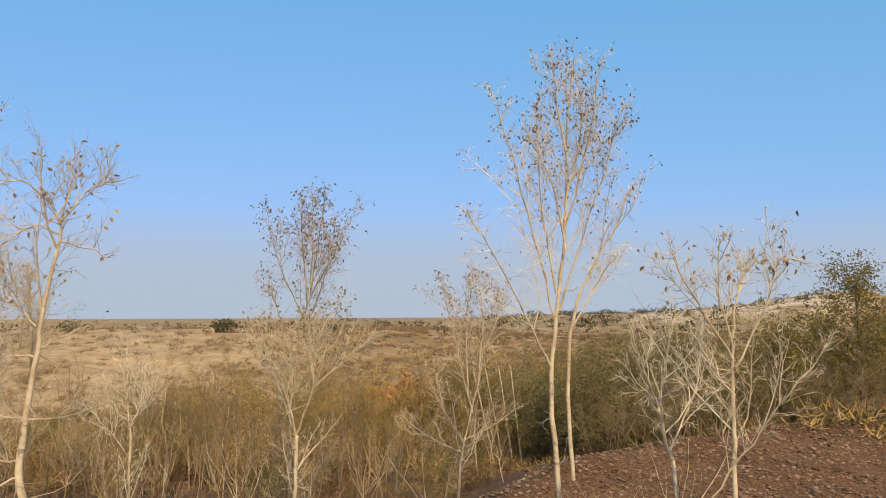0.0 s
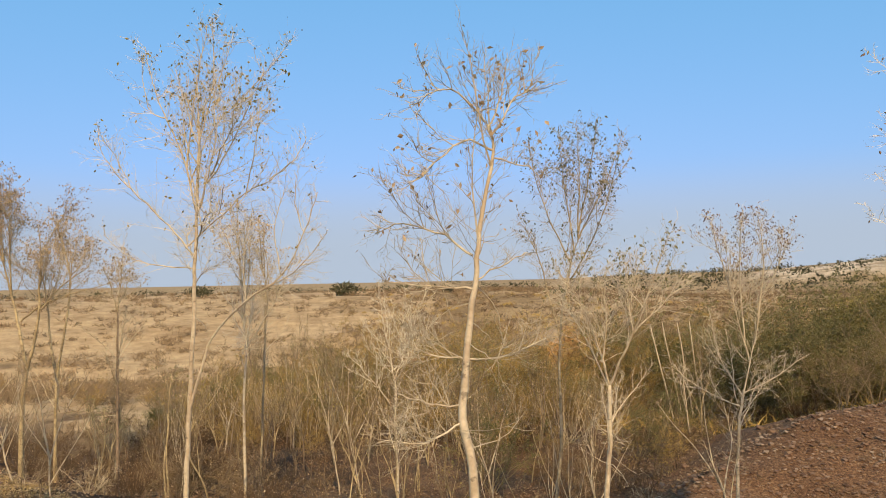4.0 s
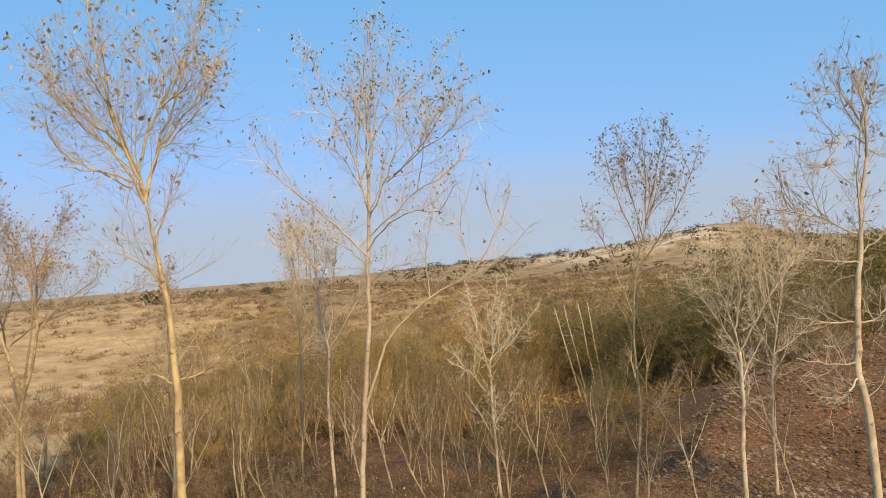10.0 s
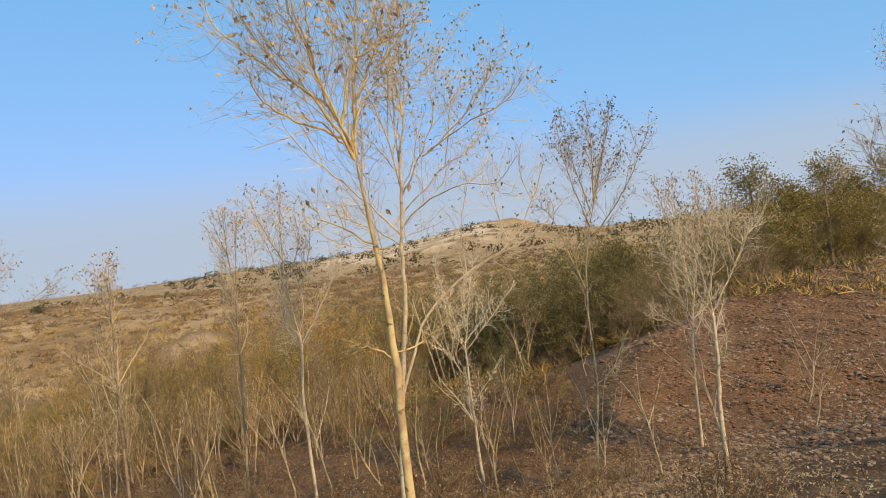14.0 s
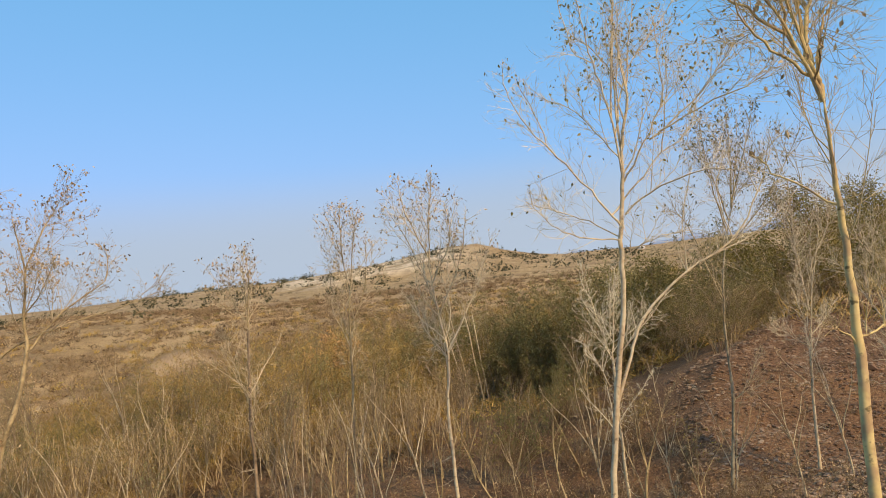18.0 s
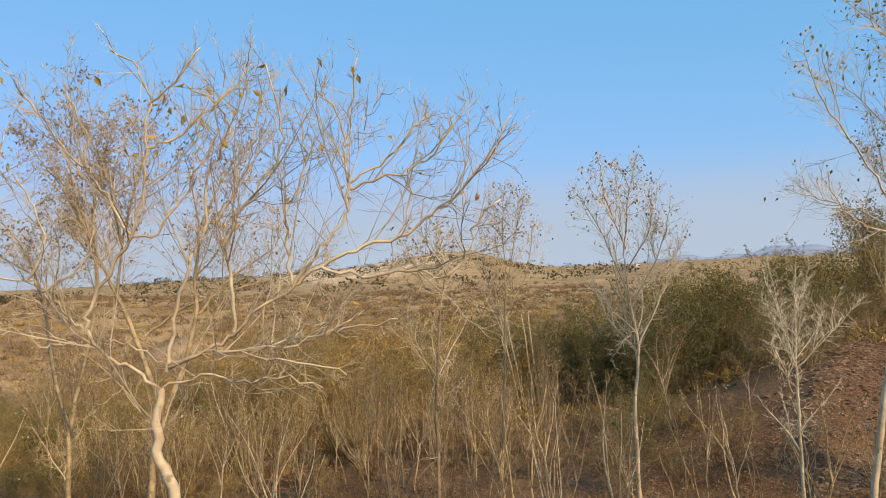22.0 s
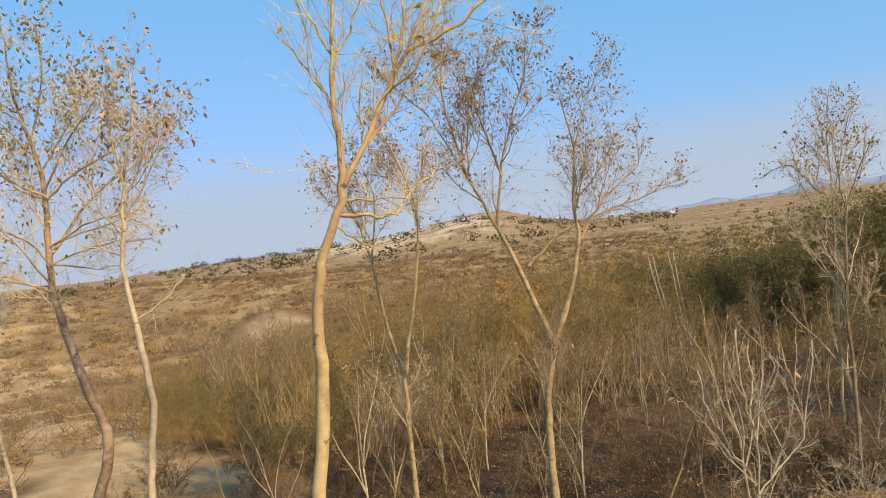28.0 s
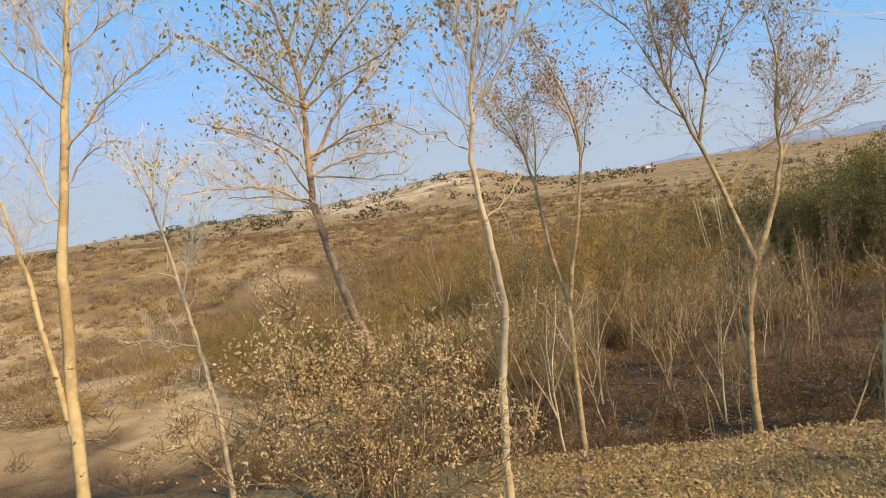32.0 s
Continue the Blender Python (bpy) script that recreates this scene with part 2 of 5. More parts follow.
def ground_material():
    m, nodes, links, bsdf = material("earth", 0.95)
    soil = nodes.new("ShaderNodeVertexColor")
    soil.layer_name = "soil"
    sep = nodes.new("ShaderNodeSeparateColor")
    links.new(soil.outputs["Color"], sep.inputs[0])
    grit, patch, far = noise_node(nodes, links, 9.0, 6.0, 0.7), noise_node(nodes, links, 0.45, 6.0, 0.65), noise_node(nodes, links, 0.045, 8.0, 0.7)
    brown = ramp(nodes, [(0.3, (0.055, 0.03, 0.014)), (0.5, (0.125, 0.073, 0.034)), (0.7, (0.23, 0.145, 0.072))])
    links.new(patch.outputs["Fac"], brown.inputs["Fac"])
    sand = ramp(nodes, [(0.3, (0.38, 0.25, 0.115)), (0.5, (0.54, 0.37, 0.18)), (0.7, (0.66, 0.48, 0.245))])
    links.new(patch.outputs["Fac"], sand.inputs["Fac"])
    red = ramp(nodes, [(0.3, (0.07, 0.036, 0.02)), (0.48, (0.168, 0.09, 0.041)), (0.62, (0.25, 0.15, 0.073)), (0.76, (0.38, 0.27, 0.16))])
    links.new(grit.outputs["Fac"], red.inputs["Fac"])
    turf = ramp(nodes, [(0.3, (0.13, 0.083, 0.031)), (0.5, (0.26, 0.178, 0.066)), (0.7, (0.43, 0.315, 0.135))])
    links.new(grit.outputs["Fac"], turf.inputs["Fac"])
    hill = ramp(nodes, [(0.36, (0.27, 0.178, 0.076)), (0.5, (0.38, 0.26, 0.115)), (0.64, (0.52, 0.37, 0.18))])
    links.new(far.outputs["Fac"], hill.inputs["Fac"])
    col = mix(nodes, links, sep.outputs[2], brown.outputs["Color"], turf.outputs["Color"])
    col = mix(nodes, links, sep.outputs[1], col, sand.outputs["Color"])
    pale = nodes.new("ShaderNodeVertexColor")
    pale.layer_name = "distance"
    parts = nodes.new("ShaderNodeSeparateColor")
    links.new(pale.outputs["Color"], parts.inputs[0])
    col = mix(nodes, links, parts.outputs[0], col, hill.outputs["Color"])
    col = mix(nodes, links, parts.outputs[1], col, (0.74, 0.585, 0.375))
    col = mix(nodes, links, sep.outputs[0], col, red.outputs["Color"])
    blot = noise_node(nodes, links, 0.16, 5.0, 0.7)
    scrubby = ramp(nodes, [(0.38, (0.5, 0.46, 0.42)), (0.56, (1.08, 1.08, 1.08))])
    links.new(blot.outputs["Fac"], scrubby.inputs["Fac"])
    col = mix(nodes, links, 0.5, col, scrubby.outputs["Color"], "MULTIPLY")
    crumb = noise_node(nodes, links, 16.0, 5.0, 0.75)
    fine = ramp(nodes, [(0.38, (0.32, 0.3, 0.28)), (0.49, (0.9, 0.88, 0.86)), (0.6, (1.25, 1.22, 1.18)), (0.68, (1.7, 1.65, 1.6))])
    links.new(crumb.outputs["Fac"], fine.inputs["Fac"])
    rough_part = nodes.new("ShaderNodeMath")
    rough_part.operation = "MULTIPLY_ADD"
    rough_part.inputs[1].default_value, rough_part.inputs[2].default_value = -0.55, 0.85
    links.new(sep.outputs[1], rough_part.inputs[0])
    col = mix(nodes, links, rough_part.outputs[0], col, fine.outputs["Color"], "MULTIPLY")
    links.new(col, bsdf.inputs["Base Color"])
    bump(nodes, links, grit.outputs["Fac"], bsdf, 0.75, 0.075)
    return m


# ---- the lie of the land ----
TRACK = np.array([(60, -14, -1.2), (0, -0.3, -1.65), (-9, 0.2, -1.75), (-17, 2.6, -1.85), (-24, 9, -2.15), (-34, 15.2, -2.6), (-80, 44, -4.0)])
RIDGE = np.array([(52, 41, -3.5), (36, 37.5, -3.9), (24, 37.2, -4.3), (15, 35.5, -4.8), (5, 30.5, -5.3), (1.0, 27.5, -6.6)])
CREST = np.array([(-180, -0.4), (-40, -0.35), (-22, -0.4), (-12, -0.4), (-4, -0.25), (2, -0.05), (8, 0.12), (12, 0.15), (15, 0.2), (18, 0.45), (21, 0.7), (24, 1.05), (27, 1.5), (29, 1.5), (31, 0.85), (33, 0.4), (35, 0.15), (41, 0.15), (48, 0.3), (60, 0.3), (90, 0.0), (180, -0.4)])
HUB = (-14.0, 4.0)


def along(line, x, y):
    """Signed distance from a line of points (positive on its far side) and the line's height at the nearest place."""
    best, z, side = np.full(x.shape, 1e9), np.zeros(x.shape), np.ones(x.shape)
    for a, b in zip(line, line[1:]):
        e = b[:2] - a[:2]
        t = np.clip(((x - a[0]) * e[0] + (y - a[1]) * e[1]) / (e @ e), 0, 1)
        dx, dy = x - a[0] - t * e[0], y - a[1] - t * e[1]
        d = np.hypot(dx, dy)
        near = d < best
        best, z = np.where(near, d, best), np.where(near, a[2] + t * (b[2] - a[2]), z)
        side = np.where(near, np.sign(e[1] * dx - e[0] * dy), side)
    return best * side, z


def smooth(a, b, v):
    t = np.clip((v - a) / (b - a), 0, 1)
    return t * t * (3 - 2 * t)


WAVES = [(random.uniform(0, 6.28), random.uniform(0, 6.28), random.uniform(0, 6.28)) for _ in range(6)]


def ripple(x, y, size):
    """Soft, uneven ground between -1 and 1, about size metres from hump to hump."""
    v = 0
    for n, (a, p, q) in enumerate(WAVES):
        k = 6.28 / size * (0.7 + 0.22 * n)
        v = v + np.sin(k * (x * math.cos(a) + y * math.sin(a)) + p + 1.3 * np.sin(0.6 * k * (y * math.cos(a) - x * math.sin(a)) + q)) / (1 + 0.3 * n)
    return v / 3.2


def land(x, y):
    """Height of the ground, with the shares of red gravel, sand, turf and distance."""
    x, y = np.asarray(x, float), np.asarray(y, float)
    d, road = along(TRACK, x, y)
    low = -5.1 - 0.2 * np.clip(d - 10, 0, 14) - 0.055 * np.clip(d - 24, 0, 60) - 1.0 * smooth(13.8, 16.5, d) * (1 - smooth(20, 27, d)) * (1 - smooth(-20, -15, x))
    t = np.clip((d - 1.3) / 8.7, 0, 1)
    z = np.where(d < 10, road + (-5.1 - road) * (t * 0.6 + 0.4 * t * t * (3 - 2 * t)), low)
    z = z + 0.10 * ripple(x, y, 3.5) * smooth(6, 10, d) + 0.3 * ripple(x, y, 17) * smooth(18, 32, d)
    h, top = along(RIDGE, x, y)
    heap = top - np.where(h < 0, -h * 0.2, h * 0.32) + 0.12 * ripple(x, y, 2.3)
    lift = heap - z
    z = z + np.where(lift > 0.6, lift, 0.3 * np.log1p(np.exp(np.clip(lift, -30, 0.6) / 0.3)) * smooth(-3, 0.6, lift) + 0 * lift)
    red = smooth(-0.5, 0.4, lift + 0.25 * ripple(x, y, 4))
    dirt = smooth(-16, -9, x) * smooth(15, 19, d) * (1 - smooth(38, 48, d)) * (0.65 + 0.3 * ripple(x, y, 5))
    red = np.maximum(red, np.clip(dirt, 0, 1))
    r, az = np.hypot(x - HUB[0], y - HUB[1]), np.degrees(np.arctan2(x - HUB[0], y - HUB[1]))
    el = np.interp(az, CREST[:, 0], CREST[:, 1])
    left, zc = 1 - smooth(-2, 14, az), 1100 * np.tan(np.radians(el)) - 0.4
    stops = [(60, -9.9 + 0 * el), (110, -9.5 - 4.5 * left), (220, -6.5 + 3.0 * left), (450, -7.5 + 2.0 * left), (800, 0.5 * zc - 4.0), (1100, zc), (1600, zc - 25), (2500, -20 + 0 * el), (5000, -6 + 0 * el)]
    lr, far = np.log(np.maximum(r, 60)), stops[0][1]
    for (ra, za), (rb, zb) in zip(stops, stops[1:]):
        t = np.clip((lr - math.log(ra)) / math.log(rb / ra), 0, 1)
        far = np.where(lr > math.log(ra), za + (zb - za) * t * t * (3 - 2 * t), far)
    far = far + 0.5 * ripple(x, y, 28) * smooth(60, 120, r) + 1.0 * ripple(x, y, 70) * smooth(150, 350, r) * (1 - smooth(1300, 1700, r)) * (0.35 + 0.65 * (1 - left))
    far = far + 6 * np.clip(el / 1.2, 0.1, 1.0) * smooth(12, 16, az) * (1 - smooth(25, 30, az)) * smooth(545, 575, r + 25 * ripple(x, y, 60)) * (1 - smooth(850, 1080, r))
    w = smooth(52, 85, r)
    z = z * (1 - w) + far * w
    z = z + 3.2 * np.exp(-((x + 4) ** 2 + (y - 128) ** 2) / 60) + 0.6 * ripple(x, y, 5) * np.exp(-((x + 4) ** 2 + (y - 124) ** 2) / 60)
    sand = np.clip(smooth(0.0, 0.7, ripple(x, y, 31) + 0.5 * ripple(x, y, 12) + 1.3 * (1 - smooth(-13, -1, az)) - 0.4) * smooth(34, 60, r), 0, 1)
    wash = smooth(21, 27, d) * (1 - smooth(-25.0, -21.0, x + 0.2 * (y - 36) + 1.5 * ripple(x, y, 7))) * smooth(-0.9, -0.2, ripple(x, y, 9)) * smooth(33.5, 38, y + 2 * ripple(x, y, 6))
    sand = np.maximum(sand, wash)
    turf = smooth(2, 4, d) * (1 - smooth(12.8, 14.4, d)) * (1 - red) * (1 - smooth(-22, -14, x) * smooth(8, 10, d))
    cliff = smooth(13, 16, az) * (1 - smooth(25, 30, az)) * smooth(520, 600, r) * (1 - smooth(930, 1010, r)) * smooth(-0.3, 0.05, ripple(x, y, 70) + 0.5 * ripple(x, y, 27))
    bare = 1 - smooth(1.8, 4.6, np.hypot((x + 4.5) / 1.4, y - 123.5) + 2.2 * ripple(x, y, 5))
    red, sand, cliff = np.maximum(red * (1 - w), 0.42 * bare), np.maximum(sand, bare), np.maximum(cliff, 0.3 * bare)
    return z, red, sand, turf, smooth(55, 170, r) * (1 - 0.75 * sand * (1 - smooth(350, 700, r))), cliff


GRID_X, GRID_Y = np.arange(-60, 70, 0.25), np.arange(-5, 70, 0.25)
GRID_Z = land(*np.meshgrid(GRID_X, GRID_Y))[0]


def ground_at(x, y):
    i, j = (x + 60) * 4, (y + 5) * 4
    if 0 <= i < len(GRID_X) - 1 and 0 <= j < len(GRID_Y) - 1:
        a, b = int(i), int(j)
        u, v = i - a, j - b
        return float((GRID_Z[b, a] * (1 - u) + GRID_Z[b, a + 1] * u) * (1 - v) + (GRID_Z[b + 1, a] * (1 - u) + GRID_Z[b + 1, a + 1] * u) * v)
    return float(land(np.array([x]), np.array([y]))[0][0])


def mesh_object(name, verts, faces, mat, parent=None, label="", shade=False):
    me = bpy.data.meshes.new(name)
    me.from_pydata(verts, [], faces)
    me.materials.append(mat)
    if shade:
        me.polygons.foreach_set("use_smooth", [True] * len(me.polygons))
    ob = new(name, me)
    if parent:
        ob.parent = parent
    if label:
        ob["label"] = label
    return ob


def build_ground():
    front = np.radians(np.concatenate([np.linspace(-58, 78, 420), np.linspace(80, 300, 60)]))
    rings = np.concatenate([[0.05], np.geomspace(1.5, 4900, 330)])
    a, r = np.meshgrid(front, rings)
    x, y = HUB[0] + r * np.sin(a), HUB[1] + r * np.cos(a)
    z, red, sand, turf, pale, cliff = land(x, y)
    n, k = len(front), len(rings)
    verts = np.stack([x, y, z], -1).reshape(-1, 3)
    i, j = np.meshgrid(np.arange(k - 1), np.arange(n), indexing="ij")
    j2 = (j + 1) % n
    faces = np.stack([i * n + j, (i + 1) * n + j, (i + 1) * n + j2, i * n + j2], -1).reshape(-1, 4)[:, ::-1]
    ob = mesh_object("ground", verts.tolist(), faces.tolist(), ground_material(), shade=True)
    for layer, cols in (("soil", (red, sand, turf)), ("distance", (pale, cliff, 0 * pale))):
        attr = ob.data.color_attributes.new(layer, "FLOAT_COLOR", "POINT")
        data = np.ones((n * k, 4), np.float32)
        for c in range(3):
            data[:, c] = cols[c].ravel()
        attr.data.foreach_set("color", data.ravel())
    tagged(ob, "dry sandy ground with scrub slopes and a red gravel mound", "ground", kind="structure")


build_ground()


# ---- growing things ----
class Shape:
    """Points and faces of one mesh while it is put together."""

    def __init__(self):
        self.v, self.f = [], []

    def tube(self, pts, radii, sides=6):
        start = len(self.v)
        for n, (p, r) in enumerate(zip(pts, radii)):
            way = (pts[min(n + 1, len(pts) - 1)] - pts[max(n - 1, 0)]).normalized()
            a = way.orthogonal().normalized() if n == 0 else (a - way * a.dot(way)).normalized()
            b = way.cross(a)
            for s in range(sides):
                w = 6.2832 * s / sides
                self.v.append(p + a * (r * math.cos(w)) + b * (r * math.sin(w)))
        for n in range(len(pts) - 1):
            for s in range(sides):
                q, t = start + n * sides, (s + 1) % sides
                self.f.append((q + s, q + t, q + sides + t, q + sides + s))
        last = start + (len(pts) - 1) * sides
        self.f.append(tuple(range(last, last + sides)))

    def leaf(self, p, way, size, rnd):
        side = way.cross(Vector((rnd.uniform(-1, 1), rnd.uniform(-1, 1), rnd.uniform(-1, 1)))).normalized()
        up = side.cross(way).normalized()
        k = len(self.v)
        self.v += [p, p + way * size * 0.45 + side * size * 0.27 + up * size * 0.1, p + way * size, p + way * size * 0.45 - side * size * 0.27 + up * size * 0.1]
        self.f += [(k, k + 1, k + 2), (k, k + 2, k + 3)]

    def blade(self, p, tip, width, rnd):
        side = (tip - p).cross(Vector((rnd.uniform(-1, 1), rnd.uniform(-1, 1), 0.1))).normalized() * width
        k = len(self.v)
        mid = (p + tip) / 2 + Vector((rnd.uniform(-1, 1), rnd.uniform(-1, 1), rnd.uniform(-1.2, 0.6))) * (tip - p).length * 0.13
        self.v += [p - side, p + side, mid + side * 0.75, mid - side * 0.75, tip]
        self.f += [(k, k + 1, k + 2, k + 3), (k + 3, k + 2, k + 4)]

    def object(self, name, mat, parent=None, label="", shade=True):
        return mesh_object(name, self.v, self.f, mat, parent, label, shade)


def curve_through(pts, steps):
    """A smooth line through the points."""
    out = []
    for n in range(len(pts) - 1):
        a, b, c, d = pts[max(n - 1, 0)], pts[n], pts[n + 1], pts[min(n + 2, len(pts) - 1)]
        for s in range(steps):
            t = s / steps
            out.append(0.5 * (2 * b + (c - a) * t + (2 * a - 5 * b + 4 * c - d) * t * t + (3 * b - a - 3 * c + d) * t**3))
    return out + [pts[-1]]


def random_way(rnd):
    while True:
        v = Vector((rnd.uniform(-1, 1), rnd.uniform(-1, 1), rnd.uniform(-1, 1)))
        if 0.05 < v.length < 1:
            return v.normalized()


def branch(shape, start, way, length, radius, rnd, lift=0.25, sides=3, steps=3, bend=0.28):
    """A bent, tapering branch; gives its points."""
    pts, p, w = [start], start, way.normalized()
    for n in range(steps):
        w = (w + random_way(rnd) * bend + Vector((0, 0, lift / steps * 1.5))).normalized()
        p = p + w * (length / steps)
        pts.append(p)
    shape.tube(pts, [radius * (1 - 0.8 * n / steps) for n in range(steps + 1)], sides)
    return pts


def clothe(line, twigs, leaves, tips, rnd, reach, gap, radius, lift, depth=3):
    """Side branches along a limb, their twigs, and places for leaves."""
    total = sum((b - a).length for a, b in zip(line, line[1:]))
    count, n = max(3, int(total / gap)), len(line) - 1
    for k in range(count):
        f = 0.2 + 0.8 * (k + rnd.random()) / count
        i = min(int(f * n), n - 1)
        p, w = line[i].lerp(line[i + 1], f * n - i), (line[i + 1] - line[i]).normalized()
        out = (w * 0.75 + random_way(rnd) * 0.95).normalized()
        ln = reach * rnd.uniform(0.4, 1.0) * (1.15 - 0.75 * f)
        pts = branch(twigs, p, out, ln, radius * rnd.uniform(0.7, 1.0), rnd, lift)
        for _ in range(depth):
            j = rnd.choice((0, 1, 1, 2))
            q = pts[j].lerp(pts[j + 1], rnd.random())
            o = ((pts[-1] - pts[0]).normalized() + random_way(rnd) * 0.7 + Vector((0, 0, lift * 0.5))).normalized()
            sub = q + o * ln * rnd.uniform(0.3, 0.65)
            twigs.blade(q, sub, radius * 0.5, rnd)
            tips.append((sub, o))
            for _ in range(2):
                q2 = q.lerp(sub, rnd.uniform(0.25, 0.9))
                o2 = (o + random_way(rnd) * 0.8 + Vector((0, 0, lift * 0.5))).normalized()
                end = q2 + o2 * ln * rnd.uniform(0.12, 0.35)
                twigs.blade(q2, end, radius * 0.33, rnd)
                tips.append((end, o2))
        tips.append((pts[-1], (pts[-1] - pts[-2]).normalized()))


def put_leaves(shape, tips, count, size, rnd):
    if not tips:
        return
    for _ in range(count):
        p, w = max(rnd.choice(tips), rnd.choice(tips), key=lambda q: q[0].z)
        way = (w * 0.3 + random_way(rnd) * 0.6 + Vector((0, 0, -0.7))).normalized()
        shape.leaf(p + random_way(rnd) * 0.05, way, size * rnd.uniform(0.6, 1.25), rnd)


TREE_COUNT = [0]
LIMB = {"cream": "cream", "butter": "cream", "yellow": "yellow", "tan": "tan", "grey": "tan", "brown": "tan", "dun": "tan"}


def hero_tree(x, y, az, radius, bark, leaf, count, label, limbs):
    """A tree whose stem and main limbs have a known lie: each line runs by (metres across, height)."""
    TREE_COUNT[0] += 1
    rnd = random.Random(100 + TREE_COUNT[0])
    right, ahead = Vector((math.cos(radians(az)), -math.sin(radians(az)), 0)), Vector((math.sin(radians(az)), math.cos(radians(az)), 0))
    home = Vector((x, y, 0))
    first = limbs[0]
    foot = home + right * first[0][0]
    z0 = ground_at(foot.x, foot.y)
    tree = new("tree")
    tree.location = (foot.x, foot.y, z0)
    base = tree.location.copy()
    twigs, leaves, tips = Shape(), Shape(), []
    known, spine = [], []
    near = along(TRACK, np.array([x]), np.array([y]))[0][0] < 9.5
    height = max(p[1] for line in limbs for p in line if isinstance(p, tuple)) - z0
    for n, line in enumerate(limbs):
        stem = n == 0 or line[0] == "stem"
        other = next((p for p in line if isinstance(p, (int, float))), None)
        line = [p for p in line if isinstance(p, tuple)]
        lean = 0.0 if stem else rnd.choice((-1, 1)) * rnd.uniform(0.15, 0.55) * (0.3 if len(limbs) > 24 else 1.0)
        pts = []
        shift = min(known, key=lambda k: (k[0] - line[0][0]) ** 2 + (k[1] - line[0][1]) ** 2)[2] if known else 0.0
        for u, z in line:
            out = abs(u - line[0][0]) + 0.35 * abs(z - line[0][1])
            pts.append(home + right * u + ahead * (shift + lean * out) + Vector((0, 0, z)) - base)
            known.append((u, z, shift + lean * out))
        if n == 0 and line[0][1] > z0 - 0.1:
            drop = (line[0][1] - z0)
            a = pts[0] + (pts[0] - pts[1]).normalized() * min(drop, 0.6) * 0.4 if drop > 0.6 else pts[0]
            pts = [Vector((pts[0].x * 0.6 + a.x * 0.4, pts[0].y, -0.12))] + pts
        if other is not None:
            # a limb that spreads in another direction, from the stem at its height
            across, away = Vector((math.cos(radians(other)), -math.sin(radians(other)), 0)), Vector((math.sin(radians(other)), math.cos(radians(other)), 0))
            root = min((q for q, plane in spine if plane in (None, other)), key=lambda q: abs(q.z + base.z - line[0][1]) + abs((q + base - home).dot(across) - line[0][0]))
            pts = [root + across * (u - line[0][0]) + away * (lean * (abs(u - line[0][0]) + 0.35 * abs(z - line[0][1]))) + Vector((0, 0, z - line[0][1])) for u, z in line]
        curve = curve_through(pts, 4)
        spine += [(q, None if stem else other if other is not None else "main") for q in curve]
        m = len(curve) - 1
        curve = [curve[0]] + [p + random_way(rnd) * (0.014 if stem else 0.022) for p in curve[1:]]
        span = sum((b - a).length for a, b in zip(pts, pts[1:]))
        r0 = radius if n == 0 else radius * (0.48 if len(first) > 6 else 0.7) if stem else min(radius * (0.34 if near else 0.42), 0.006 + (0.0045 if len(limbs) > 24 else 0.0075) * span)
        r1 = radius * 0.55 if n == 0 and len(line) < 5 else 0.006
        part = Shape()
        flare = [1.25 if n == 0 and i < 2 else 1.0 for i in range(m + 1)]
        part.tube(curve, [flare[i] * (r1 + (r0 - r1) * (1 - i / m) ** (0.8 if stem else 1.25)) * rnd.uniform(0.94, 1.06) for i in range(m + 1)], 8 if stem else 5)
        part.object("trunk" if n == 0 else "stem" if stem else "limb", BARK[bark if stem else "cream" if bark == "butter" else LIMB[bark]], tree)
        if n == 0 and radius > 0.042 and not near:
            for _ in range(9):
                i = int(m * rnd.uniform(0.22, 0.8))
                side = branch(twigs, curve[i], random_way(rnd) + Vector((0, 0, -0.05)), rnd.uniform(0.25, 0.95), rnd.uniform(0.005, 0.009), rnd, rnd.uniform(-0.4, 0.5), 4, 5, 0.35)
                for q in side[2:]:
                    twigs.blade(q, q + random_way(rnd) * rnd.uniform(0.08, 0.25), 0.003, rnd)
        begin = int(m * 0.55) if n == 0 and len(limbs) > 3 else int(m * 0.4) if stem else 0
        reach = (min(1.0, 0.14 * height) if not stem else min(0.9, 0.11 * height)) * min(1.0, 0.45 + 0.25 * span) * (0.72 if radius < 0.056 and not near else 1.0)
        clothe(curve[begin:], twigs, leaves, tips, rnd, reach * (1.4 if near else 1.15), 0.11 if len(limbs) > 24 else 0.07 if near else 0.068, 0.0042 if near else 0.0056, 0.4 if near else 0.25, 4)
        for _ in range(0 if span < 0.8 or other is not None else 3 if stem else 4):
            f = rnd.uniform(0.15, 0.8)
            i = min(begin + int((m - begin) * f), m - 1)
            w = (curve[i + 1] - curve[i]).normalized()
            side = branch(twigs, curve[i], w * 0.75 + random_way(rnd) * 0.7 + Vector((0, 0, 0.2)), min(1.6, span * (1.05 - f) * rnd.uniform(0.5, 0.9) + 0.15), 0.0065 if near else min(0.016, 0.005 + r0 * 0.2), rnd, 0.5, 4, 5)
            clothe(side, twigs, leaves, tips, rnd, reach * 0.85, 0.09, 0.004 if near else 0.0055, 0.4, 3)
    twigs.object("crown", TWIG[LIMB[bark]], tree, "fine bare twigs", False)
    put_leaves(leaves, tips, int(count * 1.7), 0.066 if leaf == "red_brown" else 0.078, rnd)
    if leaves.v:
        leaves.object("foliage", LEAF[leaf], tree, "withered hanging leaves", False)
